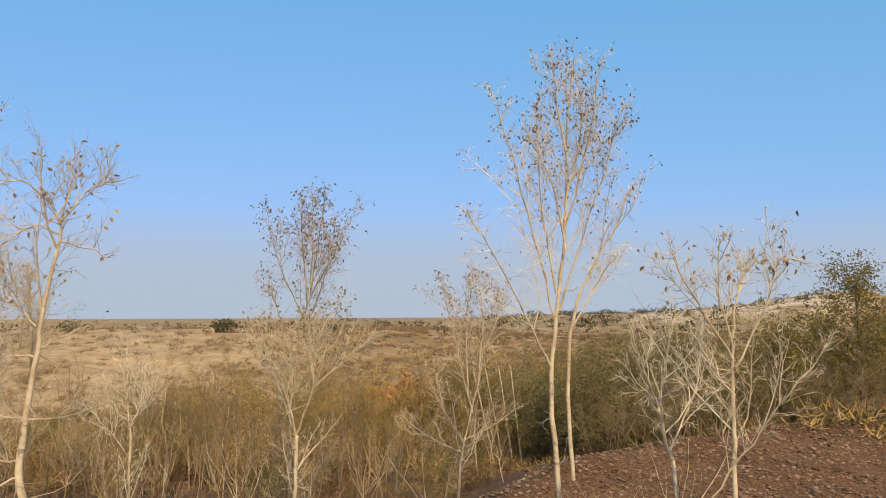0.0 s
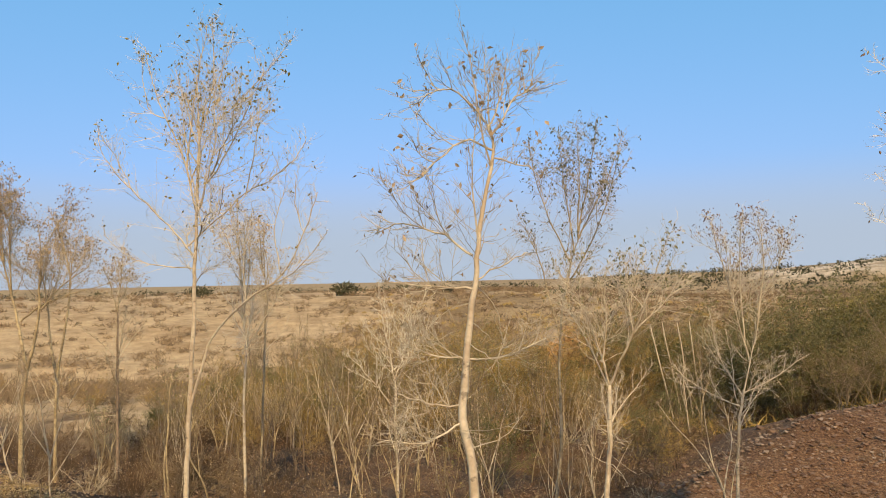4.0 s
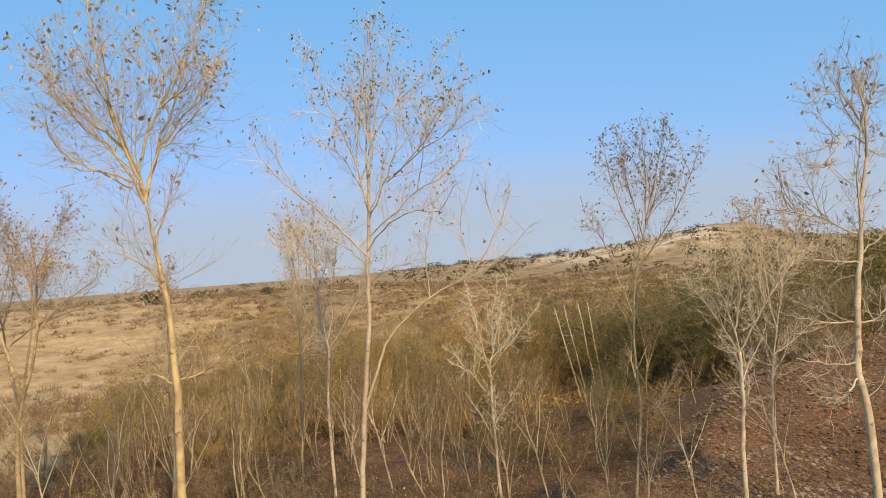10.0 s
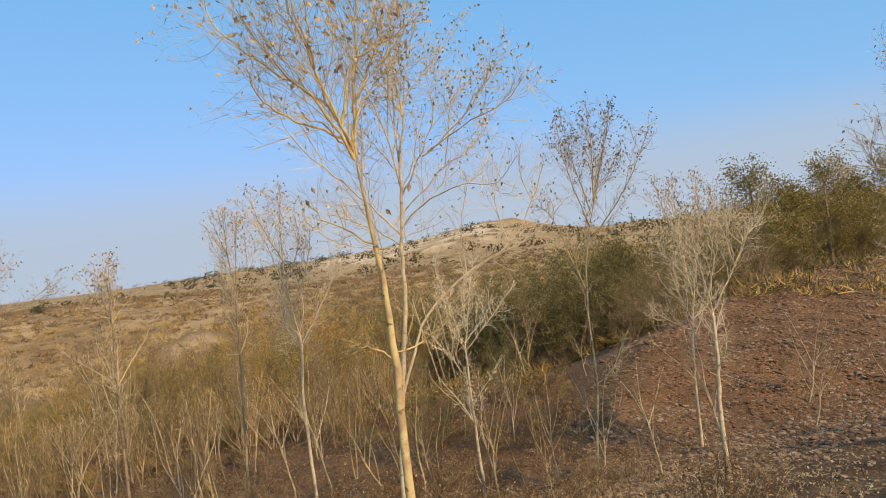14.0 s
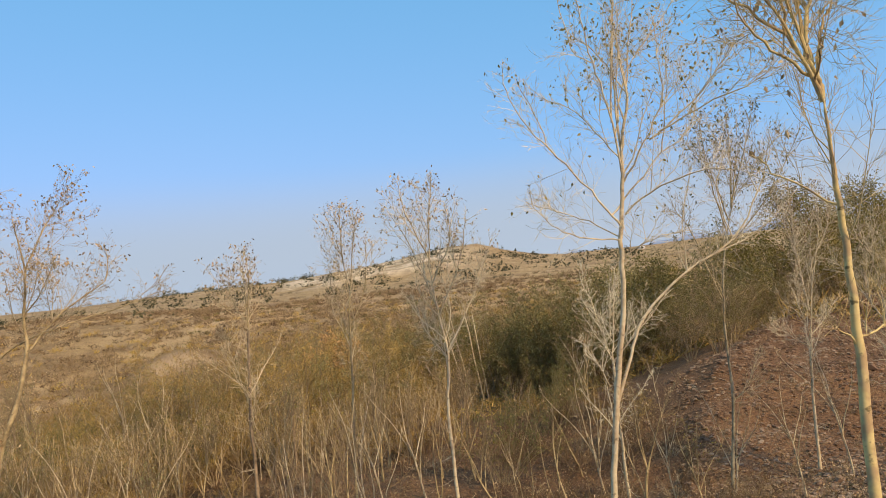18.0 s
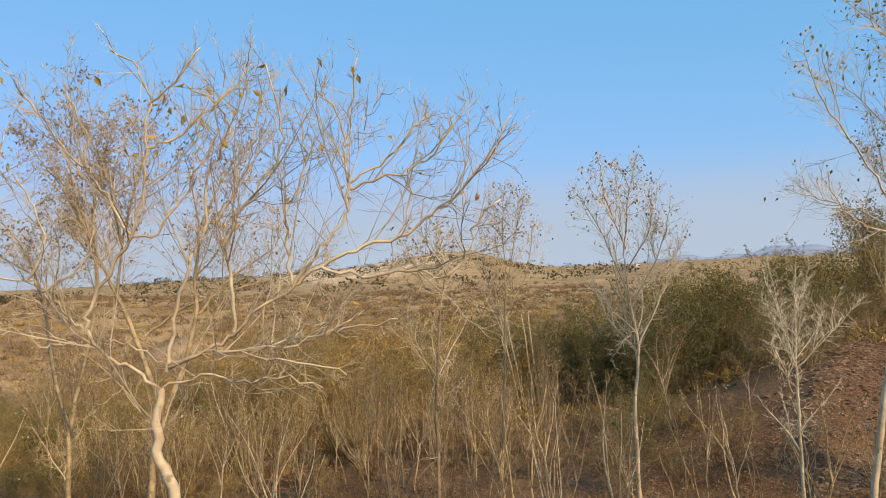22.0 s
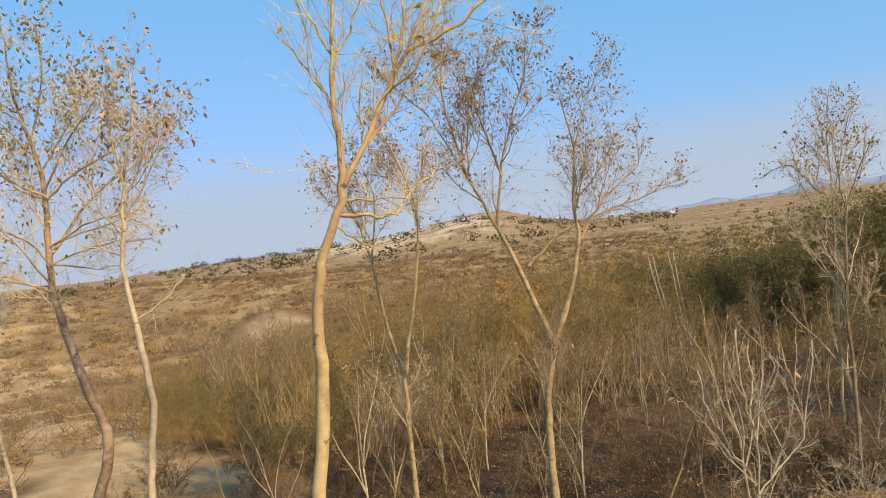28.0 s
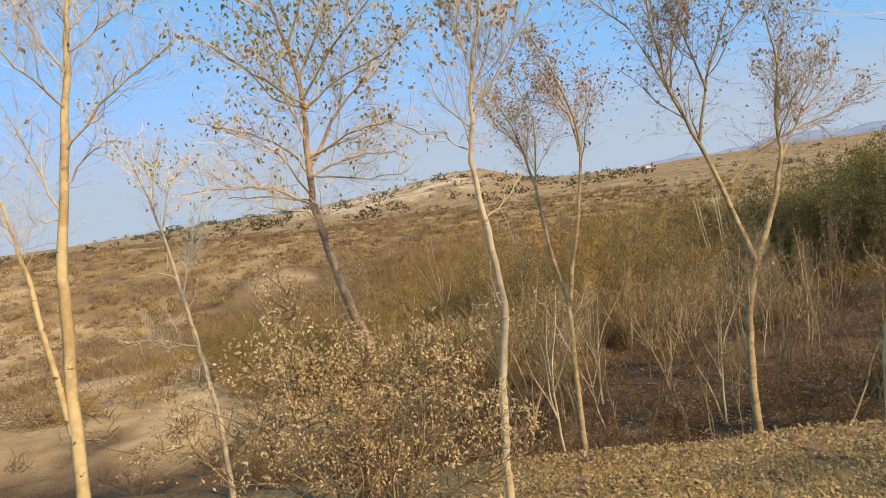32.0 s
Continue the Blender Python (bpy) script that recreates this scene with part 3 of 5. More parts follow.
    tagged(tree, label, "tree", "trees along the bank")
    return tree




def place(thing, x, y, turn=0.0, size=1.0, lean=0.0):
    """Sets a thing on the ground at x, y."""
    thing.matrix_basis = Matrix.Translation((x, y, ground_at(x, y))) @ pose(0, 0, 0, lean, lean * 0.5, turn) @ Matrix.Diagonal((size, size, size, 1))
    return thing


def again(thing, x, y, turn=0.0, size=1.0, lean=0.0):
    ob = copy_thing(thing, Matrix())
    return place(ob, x, y, turn, size, lean)


def sapling(seed, height, radius, bark, leaf, count, label, spread=0.3, forks=4):
    """A slim young tree: a wavy stem that forks, limbs, twigs and a few leaves, standing at the origin."""
    rnd = random.Random(seed)
    tree, twigs, leaves, tips = new("sapling"), Shape(), Shape(), []
    p, pts = Vector((0, 0, -0.1)), []
    w = Vector((rnd.uniform(-0.12, 0.12), rnd.uniform(-0.12, 0.12), 1))
    fork = height * rnd.uniform(0.25, 0.45)
    for n in range(5):
        pts.append(p.copy())
        w = (w + random_way(rnd) * 0.16).normalized()
        p = p + w * (fork / 4)
    line = curve_through(pts, 3)
    trunk = Shape()
    trunk.tube(line, [radius * (1 - 0.35 * i / (len(line) - 1)) for i in range(len(line))], 6)
    trunk.object("trunk", BARK[bark], tree)
    for k in range(forks):
        a = 6.28 * (k + rnd.random() * 0.7) / forks
        start = line[-1] if k < 3 else line[-1 - rnd.randint(2, 6)]
        way = Vector((math.cos(a) * spread, math.sin(a) * spread, 1)).normalized()
        q, limb_pts = start.copy(), [start.copy()]
        ln = (height - fork) * rnd.uniform(0.7, 1.05)
        for n in range(4):
            way = (way + random_way(rnd) * 0.22 + Vector((0, 0, 0.12))).normalized()
            q = q + way * (ln / 4)
            limb_pts.append(q.copy())
        curve = curve_through(limb_pts, 3)
        limb = Shape()
        limb.tube(curve, [radius * 0.6 * (1 - 0.85 * i / (len(curve) - 1)) for i in range(len(curve))], 5)
        limb.object("limb", BARK[bark], tree)
        clothe(curve, twigs, leaves, tips, rnd, 0.2 * height, 0.13, 0.007, 0.3, 3)
    twigs.object("crown", TWIG[{"yellow": "tan", "dun": "dusk"}.get(bark, "grey")], tree, "fine bare twigs", False)
    if count:
        put_leaves(leaves, tips, int(count * 1.6), 0.075, rnd)
        leaves.object("foliage", LEAF[leaf], tree, "withered leaves", False)
    return tagged(tree, label, "tree", "saplings in the hollow")


def shrub(seed, height, stems, twig, leaf, count, label, group, spread=0.5, size=0.06, dense=3, spray=None, name="shrub", fine_twigs=9, stout=1.0):
    """Wavy stems that fan out from one root into a rounded head of side branches, fine twigs and leaves."""
    rnd = random.Random(seed)
    bush, wood, fine, leaves, tips = new(name), Shape(), Shape(), Shape(), []
    for k in range(stems):
        a, lean = 6.28 * (k + rnd.random()) / stems, spread * rnd.uniform(0.1, 1.0)
        way = Vector((math.cos(a) * lean, math.sin(a) * lean, 1)).normalized()
        start = Vector((math.cos(a), math.sin(a), 0)) * rnd.uniform(0.02, 0.06 * height) + Vector((0, 0, -0.08))
        ln = height * rnd.uniform(0.7, 1.0) * (1.05 - 0.25 * lean)
        pts = branch(wood, start, way, ln, stout * 0.0105 * height ** 0.5, rnd, 0.05, 4, 6, 0.3)
        for _ in range(dense):
            f = 0.22 + 0.76 * rnd.random() ** 0.8
            i = min(int(f * 6), 5)
            q, w = pts[i].lerp(pts[i + 1], f * 6 - i), (pts[i + 1] - pts[i]).normalized()
            sub = branch(wood, q, w * 0.7 + random_way(rnd) * 0.9, ln * rnd.uniform(0.2, 0.42) * (1.15 - 0.75 * f), stout * 0.0065, rnd, 0.25, 3, 3, 0.4)
            tips += [(sub[-1], w), (sub[2], w), (sub[1], w)]
            for _ in range(fine_twigs):
                j = rnd.choice((0, 1, 1, 2, 2))
                q2 = sub[j].lerp(sub[j + 1], rnd.random())
                out = (sub[j + 1] - sub[j]).normalized() * 0.8 + random_way(rnd) + Vector((0, 0, 0.15))
                end = q2 + out.normalized() * rnd.uniform(0.12, 0.2 + 0.05 * height)
                fine.blade(q2, end, 0.003 + 0.0005 * height, rnd)
                tips.append((end, w))
    wood.object("brushwood", twig, bush, "", False)
    fine.object("crown", spray or twig, bush, "spray of fine dry twigs", False)
    if count:
        put_leaves(leaves, tips, count, size, rnd)
        leaves.object("foliage", LEAF[leaf], bush, "", False)
    return tagged(bush, label, "shrub", group)


def green_tree(seed, height, width, label, leaf="green", size=1.0):
    """A dense evergreen: trunk, limbs and a crown of many small leaves in uneven clumps."""
    rnd = random.Random(seed)
    tree, wood, crown = new("evergreen_tree"), Shape(), Shape()
    top = Vector((rnd.uniform(-0.3, 0.3), rnd.uniform(-0.3, 0.3), height * 0.85))
    trunk = Shape()
    trunk.tube(curve_through([Vector((0, 0, -0.2)), top * 0.35 + random_way(rnd) * 0.15, top * 0.7, top], 3), [0.14 - 0.011 * i for i in range(10)], 7)
    trunk.object("trunk", BARK["brown"], tree)
    for k in range(64):
        f = rnd.uniform(0.1, 1.0)
        a = rnd.uniform(0, 6.28)
        way = Vector((math.cos(a), math.sin(a), rnd.uniform(0.1, 0.7))).normalized()
        ln = width * (0.35 + 0.65 * math.sin(3.0 * min(f + 0.12, 1.0))) * rnd.uniform(0.6, 1.1)
        pts = branch(wood, top * f, way, ln, 0.03, rnd, 0.3, 4, 4)
        for c in range(4):
            mid = pts[rnd.choice((2, 3, 4))] + random_way(rnd) * rnd.uniform(0.1, 0.45)
            spread = rnd.uniform(0.35, 0.8)
            for _ in range(int(38 / size)):
                crown.leaf(mid + random_way(rnd) * spread * rnd.random() ** 0.5, (random_way(rnd) + Vector((0, 0, -0.2))).normalized(), rnd.uniform(0.07, 0.16) * size, rnd)
    wood.object("bough", BARK["brown"], tree)
    crown.object("crown", LEAF[leaf], tree, "dense dull green foliage", False)
    return tagged(tree, label, "tree", "evergreens behind the mound")


# ---- the trees along the bank ----
hero_tree(1.60, 13.55, 7, 0.052, "cream", "red_brown", 714, "tall slender poplar with cream bark and few russet leaves", [
    [(0.34, -3.01), (0.22, -1.33), (0.34, -0), (0.51, 1.54), (0.56, 3.12), (0.7, 4.42)],
    [(0.29, -0), (-0.03, 1.36), (-0.4, 2.75), (-0.71, 3.82)],
    [(0.34, 0.38), (0.12, 1.75), (0.05, 3.39)],
    [(0.51, 1.54), (0.86, 2.71), (1.11, 4.2)],
    [(0.39, 0.09), (0.79, 1.34), (1.25, 2.7), (1.45, 3.49)],
    [(0.23, -0.86), (-0.19, -0), (-0.76, 1.17), (-1.05, 1.62)],
    [(0.55, 2.52), (0.39, 3.62), (0.31, 4.33)],
    [(0.5, 1.06), (0.28, 2.24), (-0.2, 3.24)],
    ["stem", (0.57, -2.73), (0.5, -1.33), (0.62, -0), (0.97, 0.86), (1.36, 1.53), (1.61, 2.2)],
    [(0.59, -0.2), (1.06, 0.57), (1.45, 1.14)],
    [(0.53, 2.03), (0.82, 3.21), (0.75, 4.21)]])
hero_tree(-5.15, 10.05, -1, 0.06, "cream", "brown", 126, "bare knobbly young tree with pale bark and drooping side twigs", [
    [(-0.03, -2.79), (-0.13, -1.93), (-0.09, -1.27), (0.02, -0.45), (0.1, 0.17), (0.26, 1.06), (0.18, 1.38)],
    [(0.01, -0.49), (-0.46, -0.44), (-0.96, -0.37)],
    [(-0.09, -1.27), (-0.52, -1.21), (-0.9, -1.11)],
    [(-0.06, -1.26), (0.39, -1.25), (0.81, -1.06)],
    [(0.01, -0.11), (-0.33, 0.14), (-0.83, 0.31), (-1.21, 0.19)],
    [(0.04, -0.39), (0.4, -0.18), (0.64, -0.09)],
    [(-0.13, -1.96), (-0.53, -2.15), (-1.03, -2.08)],
    [(-0.1, -1.76), (-0.53, -1.77), (-0.9, -1.64)],
    [(0.26, 1.06), (-0.07, 1.17), (-0.45, 0.83), (-0.67, 0.68)],
    [(0.18, 1.38), (-0.19, 1.74), (-0.63, 1.54)],
    [(0.24, 1.22), (0.54, 1.71), (0.79, 1.82)],
    [(0.28, 0.97), (0.6, 0.9), (0.83, 0.77)],
    [(0.21, 1.32), (0.36, 1.72), (0.4, 2.03)]])
hero_tree(-3.10, 17.15, 7, 0.06, "cream", "olive", 272, "slim pale sapling forking into bare upswept limbs", [
    [(-0.14, -4.63), (-0.05, -3.58), (-0.04, -2.5)],
    [(-0.04, -2.5), (-0.26, -1.59), (-0.62, -0.71), (-0.93, -0.27)],
    [(-0.04, -2.5), (0.47, -1.46), (0.84, -0.5), (1.15, 0.36)],
    [(0.47, -1.46), (1.13, -0.82), (1.53, -0.5)],
    [(-0.04, -2.56), (-0.57, -1.48), (-0.94, -0.94)],
    [(-0.16, -2.02), (-0.04, -1.15), (-0.19, -0.28)],
    [(0.47, -1.46), (0.43, -0.71), (0.75, 0.15)]])
hero_tree(-3.95, 21.10, 17, 0.055, "grey", "olive", 714, "thin grey tree with a rounded crown of small olive leaves", [
    [(-0.36, -6.69), (-0.09, -4.55), (-0.08, -2.43), (0.13, -0.62), (0.48, 0.56)],
    [(0.27, -0.02), (-0.26, 1.41), (-0.55, 2.99)],
    [(0.48, 0.56), (0.56, 2.08), (0.54, 3.38)],
    [(0.48, 0.56), (0.97, 1.72), (1.49, 3.25)],
    [(0.22, -0.48), (1.16, 0.79), (1.85, 2.52)],
    [(-0.06, -1.82), (-0.68, 0.23), (-1.09, 0.73)],
    [(0.37, 0.27), (0.09, 1.83), (-0.06, 3.31)],
    [(-0.09, -4.55), (0.52, -4.13), (1.04, -3.27)],
    [(0.49, 0.71), (0.85, 2.04), (1.13, 3.3)]])
hero_tree(-11.30, 16.30, 46, 0.062, "cream", "yellow_green", 561, "twin-stemmed pale tree with a wide crown and few yellow-green leaves", [
    [(-0.5, -4.61), (-0.36, -3.45), (-0.18, -2.32), (0.04, -1.01), (0.09, -0.06), (0.21, 0.87), (0.29, 1.59), (0.45, 2.33), (0.40, 3.10), (0.31, 3.78)],
    ["stem", 21, (-0.27, -2.79), (0.07, -1.96), (0.37, -1.32), (1.24, -0.6), (2.13, -0.14), (2.68, 0.66), (3.0, 1.4)],
    [21, (1.24, -0.6), (1.25, 0.3), (1.5, 1.2)],
    [21, (2.13, -0.14), (1.95, 0.7), (2.2, 1.5)],
    [21, (2.68, 0.66), (2.5, 1.2), (2.55, 1.7)],
    [21, (1.6, -0.4), (2.4, -0.1), (3.2, 0.6)],
    [(0.25, 0.93), (0.65, 1.55), (1.01, 2.26), (1.02, 3.01), (1.02, 3.67)],
    [(0.74, 1.59), (1.47, 2.11), (2.12, 2.85), (2.57, 3.42)],
    [(0.92, 1.71), (1.81, 2.07), (2.49, 2.25), (3.01, 2.64)],
    [(0.21, 0.37), (0.68, 0.70), (1.56, 0.94), (2.23, 0.87), (2.75, 1.32)],
    [(0.13, -0.01), (-0.43, 0.33), (-0.98, 0.57), (-1.53, 0.81)],
    [(0.25, 1.31), (-0.14, 1.83), (-0.57, 2.36), (-1.02, 2.61)],
    [(0.46, 2.42), (0.04, 3.15), (-0.47, 3.70)],
    [(0.16, -0.34), (0.62, -0.09), (1.24, -0.00)],
    [-8, (-0.29, 1.10), (-0.53, 2.26), (-0.85, 2.96), (-1.07, 3.66), (-1.23, 4.35)],
    [-8, (-0.32, 1.44), (-0.25, 2.92), (0.00, 3.83), (-0.07, 4.87)],
    [-8, (-0.02, 1.65), (0.28, 2.54), (0.80, 3.20), (1.29, 3.52)],
    [-8, (0.28, 2.54), (0.60, 3.56), (0.93, 4.59)],
    [-8, (-0.25, 0.30), (-0.65, 0.79), (-1.26, 1.41), (-1.77, 1.90), (-2.20, 2.49), (-2.27, 2.94)],
    [-8, (-0.34, -0.03), (-1.26, 0.11), (-1.79, 0.33), (-2.19, 0.70)],
    [-8, (-0.14, 0.29), (0.47, 0.80), (1.09, 1.33), (1.69, 1.63), (2.07, 1.95)],
    [-8, (1.21, 1.43), (1.41, 2.35), (1.54, 3.16)],
    [-8, (1.69, 1.63), (2.20, 2.06), (2.42, 2.51)],
    [-8, (0.03, 1.87), (0.26, 3.58), (0.48, 4.73)],
    [-8, (-0.85, 2.96), (-1.22, 3.21), (-1.39, 4.36)],
    [-8, (0.80, 3.20), (1.44, 3.86), (1.95, 4.43)],
    [-8, (-1.26, 1.41), (-1.54, 1.99), (-1.83, 2.46)]])
hero_tree(-13.85, 10.10, -19, 0.062, "yellow", "brown", 468, "young tree with bright yellow bark and a broad bare crown", [
    [(0.05, -2.42), (0.07, -1.34), (0.03, -0.39), (-0.04, 0.29), (-0.14, 0.87)],
    [(-0.14, 0.87), (-0.4, 1.46), (-0.78, 1.87), (-1.08, 2.39)],
    [(-0.15, 0.97), (-0.21, 1.25), (-0.47, 2.19), (-0.57, 3.13), (-0.57, 3.93)],
    [(-0.12, 0.9), (0.05, 1.51), (0.4, 2.33), (0.74, 3.32), (0.93, 4.04)],
    [(-0.26, 1.05), (-0.6, 1.2), (-0.94, 1.25)],
    [(0.12, -1.19), (0.44, -1.06), (0.79, -0.76)],
    [(0.08, -1.27), (-0.12, -1.11), (-0.3, -1.08)],
    [(0.09, 1.57), (0.5, 2.05), (0.81, 2.61)],
    [12, (-0.16, 0.83), (-0.30, 1.33), (-0.67, 1.72), (-1.05, 2.04), (-1.37, 2.41), (-1.51, 2.72)],
    [12, (-0.34, 1.45), (-0.42, 1.88), (-0.57, 2.25), (-0.65, 2.68)],
    [12, (-0.29, 1.27), (-0.14, 1.74), (0.01, 2.10), (0.23, 2.51), (0.39, 2.94)],
    [12, (-0.13, 0.83), (0.01, 1.37), (0.21, 1.66), (0.55, 2.01)],
    [12, (-0.26, 1.02), (-0.78, 1.24), (-1.05, 1.44), (-1.20, 1.75)],
    [12, (-0.42, 1.88), (-0.45, 2.31), (-0.41, 2.67)],
    [12, (0.00, 1.98), (0.31, 2.08), (0.57, 2.25)],
    [12, (-0.06, -0.03), (-0.51, 0.26), (-0.67, 0.45)]])
hero_tree(-8.10, 20.80, 7, 0.045, "cream", "brown", 72, "slim forked sapling with pale bare limbs above the brush", [
    [(0.03, -6.1), (-0, -4.32), (-0, -2.85)],
    [(-0, -2.85), (-0.24, -1.8), (-0.47, -0.45)],
    [(-0, -2.85), (0.27, -1.85), (0.7, -0.57)],
    [(-0, -2.85), (0.7, -2.04), (1.21, -1.35)],
    [(-0.15, -3.43), (-0.69, -2.64), (-1.09, -2.16)],
    [(0.16, -2.28), (0.17, -1.4), (0.4, -0.54)]])
hero_tree(-12.95, 25.17, 29, 0.04, "tan", "brown", 270, "thin tan sapling with a small crown of brown leaves", [
    [(-0.37, -5.99), (-0.25, -4.02), (-0.14, -2.06), (-0.05, -0.66)],
    [(-0.05, -0.66), (-0.13, 0.33), (-0.42, 1.48)],
    [(-0.07, -0.94), (0.15, 0.31), (0.43, 1.43)],
    [(-0.1, -1.5), (0.46, -0.41), (0.6, 0.71)],
    [(-0.12, -1.78), (-0.54, -0.63), (-0.62, 0.36)],
    [(-0.1, 0.19), (-0.09, 1.04), (0.02, 1.74)]])
hero_tree(-12.10, 21.30, 38, 0.05, "cream", "brown", 306, "pale slender tree with a loose crown of withered leaves", [
    [(-0.22, -5.34), (-0.24, -3.41), (-0.12, -2.1), (-0.27, -1.01), (-0.34, -0.16)],
    [(-0.12, -2.1), (0.31, -1.28), (0.65, -0.58), (1.01, 0.35)],
    [(-0.27, -1.01), (-0.73, 0.23), (-1.33, 1.37)],
    [(-0.34, -0.16), (-0.21, 0.92), (-0.03, 1.76)],
    [(-0.3, -0.52), (0.24, 0.41), (0.17, 1.26)],
    [(-0.13, -2.22), (-0.72, -1.47), (-1.03, -0.72)],
    [(-0.29, -0.04), (-0.68, 1.08), (-0.76, 1.81)],
    [(-0.15, -2.46), (-0.26, -1.85), (-0.72, -2.43)],
    [(-0.22, -1.25), (0.45, 0.03), (0.63, 0.86)]])
hero_tree(-22.60, 14.20, 26, 0.046, "cream", "yellow", 26, "crooked young tree with cream bark and wide spreading bare limbs", [
    [(0.02, -2), (-0.08, -1.62), (-0.09, -1.36), (-0.06, -1.12)],
    [(-0.07, -1.16), (-0.24, -1.00), (-0.44, -0.88), (-0.54, -0.72), (-0.64, -0.61), (-0.80, -0.43), (-0.90, -0.35), (-1.22, -0.29), (-1.36, -0.22)],
    [(-0.54, -0.72), (-0.51, -0.55), (-0.32, -0.27), (-0.19, -0.07), (-0.09, 0.25), (-0.05, 0.54), (-0.02, 0.83), (-0.10, 1.05), (-0.28, 1.18)],
    [(-0.02, -1.02), (0.04, -0.67), (0.15, -0.31), (0.24, -0.07), (0.44, 0.17), (0.50, 0.42), (0.61, 0.66), (0.67, 0.91)],
    [(-0.00, -0.99), (0.28, -0.88), (0.47, -0.76), (0.66, -0.61), (0.89, -0.45), (1.10, -0.21), (1.26, -0.05), (1.29, 0.13), (1.28, 0.39), (1.33, 0.68), (1.38, 1.04)],
    [(-0.19, -0.07), (-0.35, 0.20), (-0.48, 0.39), (-0.65, 0.55), (-0.81, 0.78), (-0.94, 0.94)],
    [(-0.05, 0.50), (0.15, 0.59), (0.35, 0.76), (0.51, 0.93), (0.62, 1.10)],
    [(-0.03, 0.79), (0.15, 0.92), (0.35, 1.13)],
    [(-0.20, -0.10), (-0.01, -0.05), (0.15, 0.16), (0.28, 0.40), (0.41, 0.64)],
    [(0.24, -0.07), (0.29, 0.33), (0.41, 0.57), (0.39, 0.79), (0.15, 0.99)],
    [(0.47, -0.76), (0.46, -0.41), (0.45, -0.12), (0.66, 0.19), (0.83, 0.43), (0.85, 0.68), (0.74, 1.06)],
    [(0.89, -0.45), (0.86, -0.19), (0.87, 0.06), (1.00, 0.34), (0.99, 0.63)],
    [(1.29, 0.50), (1.22, 0.69), (1.12, 0.84)],
    [(1.30, 0.21), (1.51, 0.33), (1.67, 0.47), (1.83, 0.67)],
    [(1.31, 0.17), (1.54, 0.24), (1.72, 0.28), (1.92, 0.44), (2.02, 0.66)],
    [(0.89, -0.45), (1.09, -0.34), (1.31, -0.23), (1.61, -0.15), (1.84, 0.01), (2.03, 0.11), (2.16, 0.28), (2.33, 0.48), (2.42, 0.66)],
    [(1.09, -0.34), (1.37, -0.40), (1.66, -0.39), (1.91, -0.43), (2.06, -0.33), (2.13, -0.08), (2.28, 0.05)],
    [(-0.00, -0.97), (0.31, -0.89), (0.71, -0.88), (1.08, -0.79), (1.27, -0.70)],
    [(-0.05, -1.13), (0.22, -1.06), (0.51, -1.10), (0.76, -1.07), (1.04, -1.16)],
    [(0.57, -0.87), (0.90, -0.83), (1.23, -0.77), (1.59, -0.71)],
    [(-0.04, -0.95), (-0.26, -0.82), (-0.40, -0.79)],
    [(-0.51, -0.83), (-0.65, -0.80), (-0.83, -0.81)],
    [(0.53, -0.89), (0.88, -0.99), (1.23, -1.06)],
    [(-0.48, 0.37), (-0.49, 0.65), (-0.58, 0.91)],
    [(-1.22, -0.29), (-1.24, -0.02), (-1.10, 0.34), (-1.14, 0.67), (-1.22, 0.85)],
    [(-0.90, -0.35), (-0.78, -0.13), (-0.83, 0.13), (-0.95, 0.36)],
    [(1.61, -0.15), (1.71, 0.10), (1.69, 0.32)],
    [(-0.80, -0.43), (-0.57, -0.29), (-0.48, -0.04)]])
hero_tree(-21.25, 25.30, 24, 0.085, "tan", "brown", 2340, "tan tree with twin stems and many withered brown leaves", [
    [(-0.19, -4.95), (-0.1, -3.85), (0.11, -3.06)],
    ["stem", (0.11, -3.06), (-0.3, -1.77), (-0.74, -0.64), (-1.2, 0.39), (-1.81, 1.65)],
    ["stem", (0.11, -3.06), (0.49, -2.17), (0.8, -1.11), (0.8, -0.34), (0.91, 0.65), (0.74, 1.88)],
    [(-0.74, -0.64), (-0.53, 0.55), (-0.09, 1.84), (0.47, 3.23)],
    [(0.8, -1.11), (1.48, -0.29), (2.31, 0.3), (2.37, 0.96)],
    [(-0.21, -1.45), (0.43, -0.96), (1.12, -0.69), (2.7, -0.28), (3.5, -0.02)],
    [(-1.2, 0.39), (-1.5, 2.07), (-1.25, 3.71)],
    [(0.8, -0.34), (1.3, 0.17), (1.7, 0.91)],
    [(-1.2, 0.39), (-0.98, 1.69), (-0.43, 2.98)],
    [(0.91, 0.65), (1.32, 1.6), (1.85, 2.56)],
    [(-1.81, 1.65), (-2.36, 2.25), (-2.76, 2.73)],
    [(-0.55, 0.33), (-0.87, 1.68), (-1.43, 2.84)]])
hero_tree(-22.70, 29.25, 15, 0.075, "tan", "brown", 1620, "tan twin-stemmed tree thick with withered brown leaves", [
    [(-0.09, -5.53), (-0.04, -3.83)],
    ["stem", (-0.04, -3.83), (-0.35, -2.37), (-0.5, -1.06), (-0.89, 0.41), (-1.57, 1.37)],
    ["stem", (-0.04, -3.83), (0.21, -2.69), (0.51, -1.42), (0.66, 0.02), (0.23, 1.5), (-0.22, 2.33)],
    [(-0.5, -1.06), (-0.24, 0.49), (-0.66, 1.7)],
    [(0.63, -0.38), (0.42, 0.7), (-0.95, 1.19)],
    [(0.63, 0.02), (1.07, 0.65), (1.02, 1.58)],
    [(-0.68, -0.13), (-1.27, 0.31), (-1.61, 0.85)]])
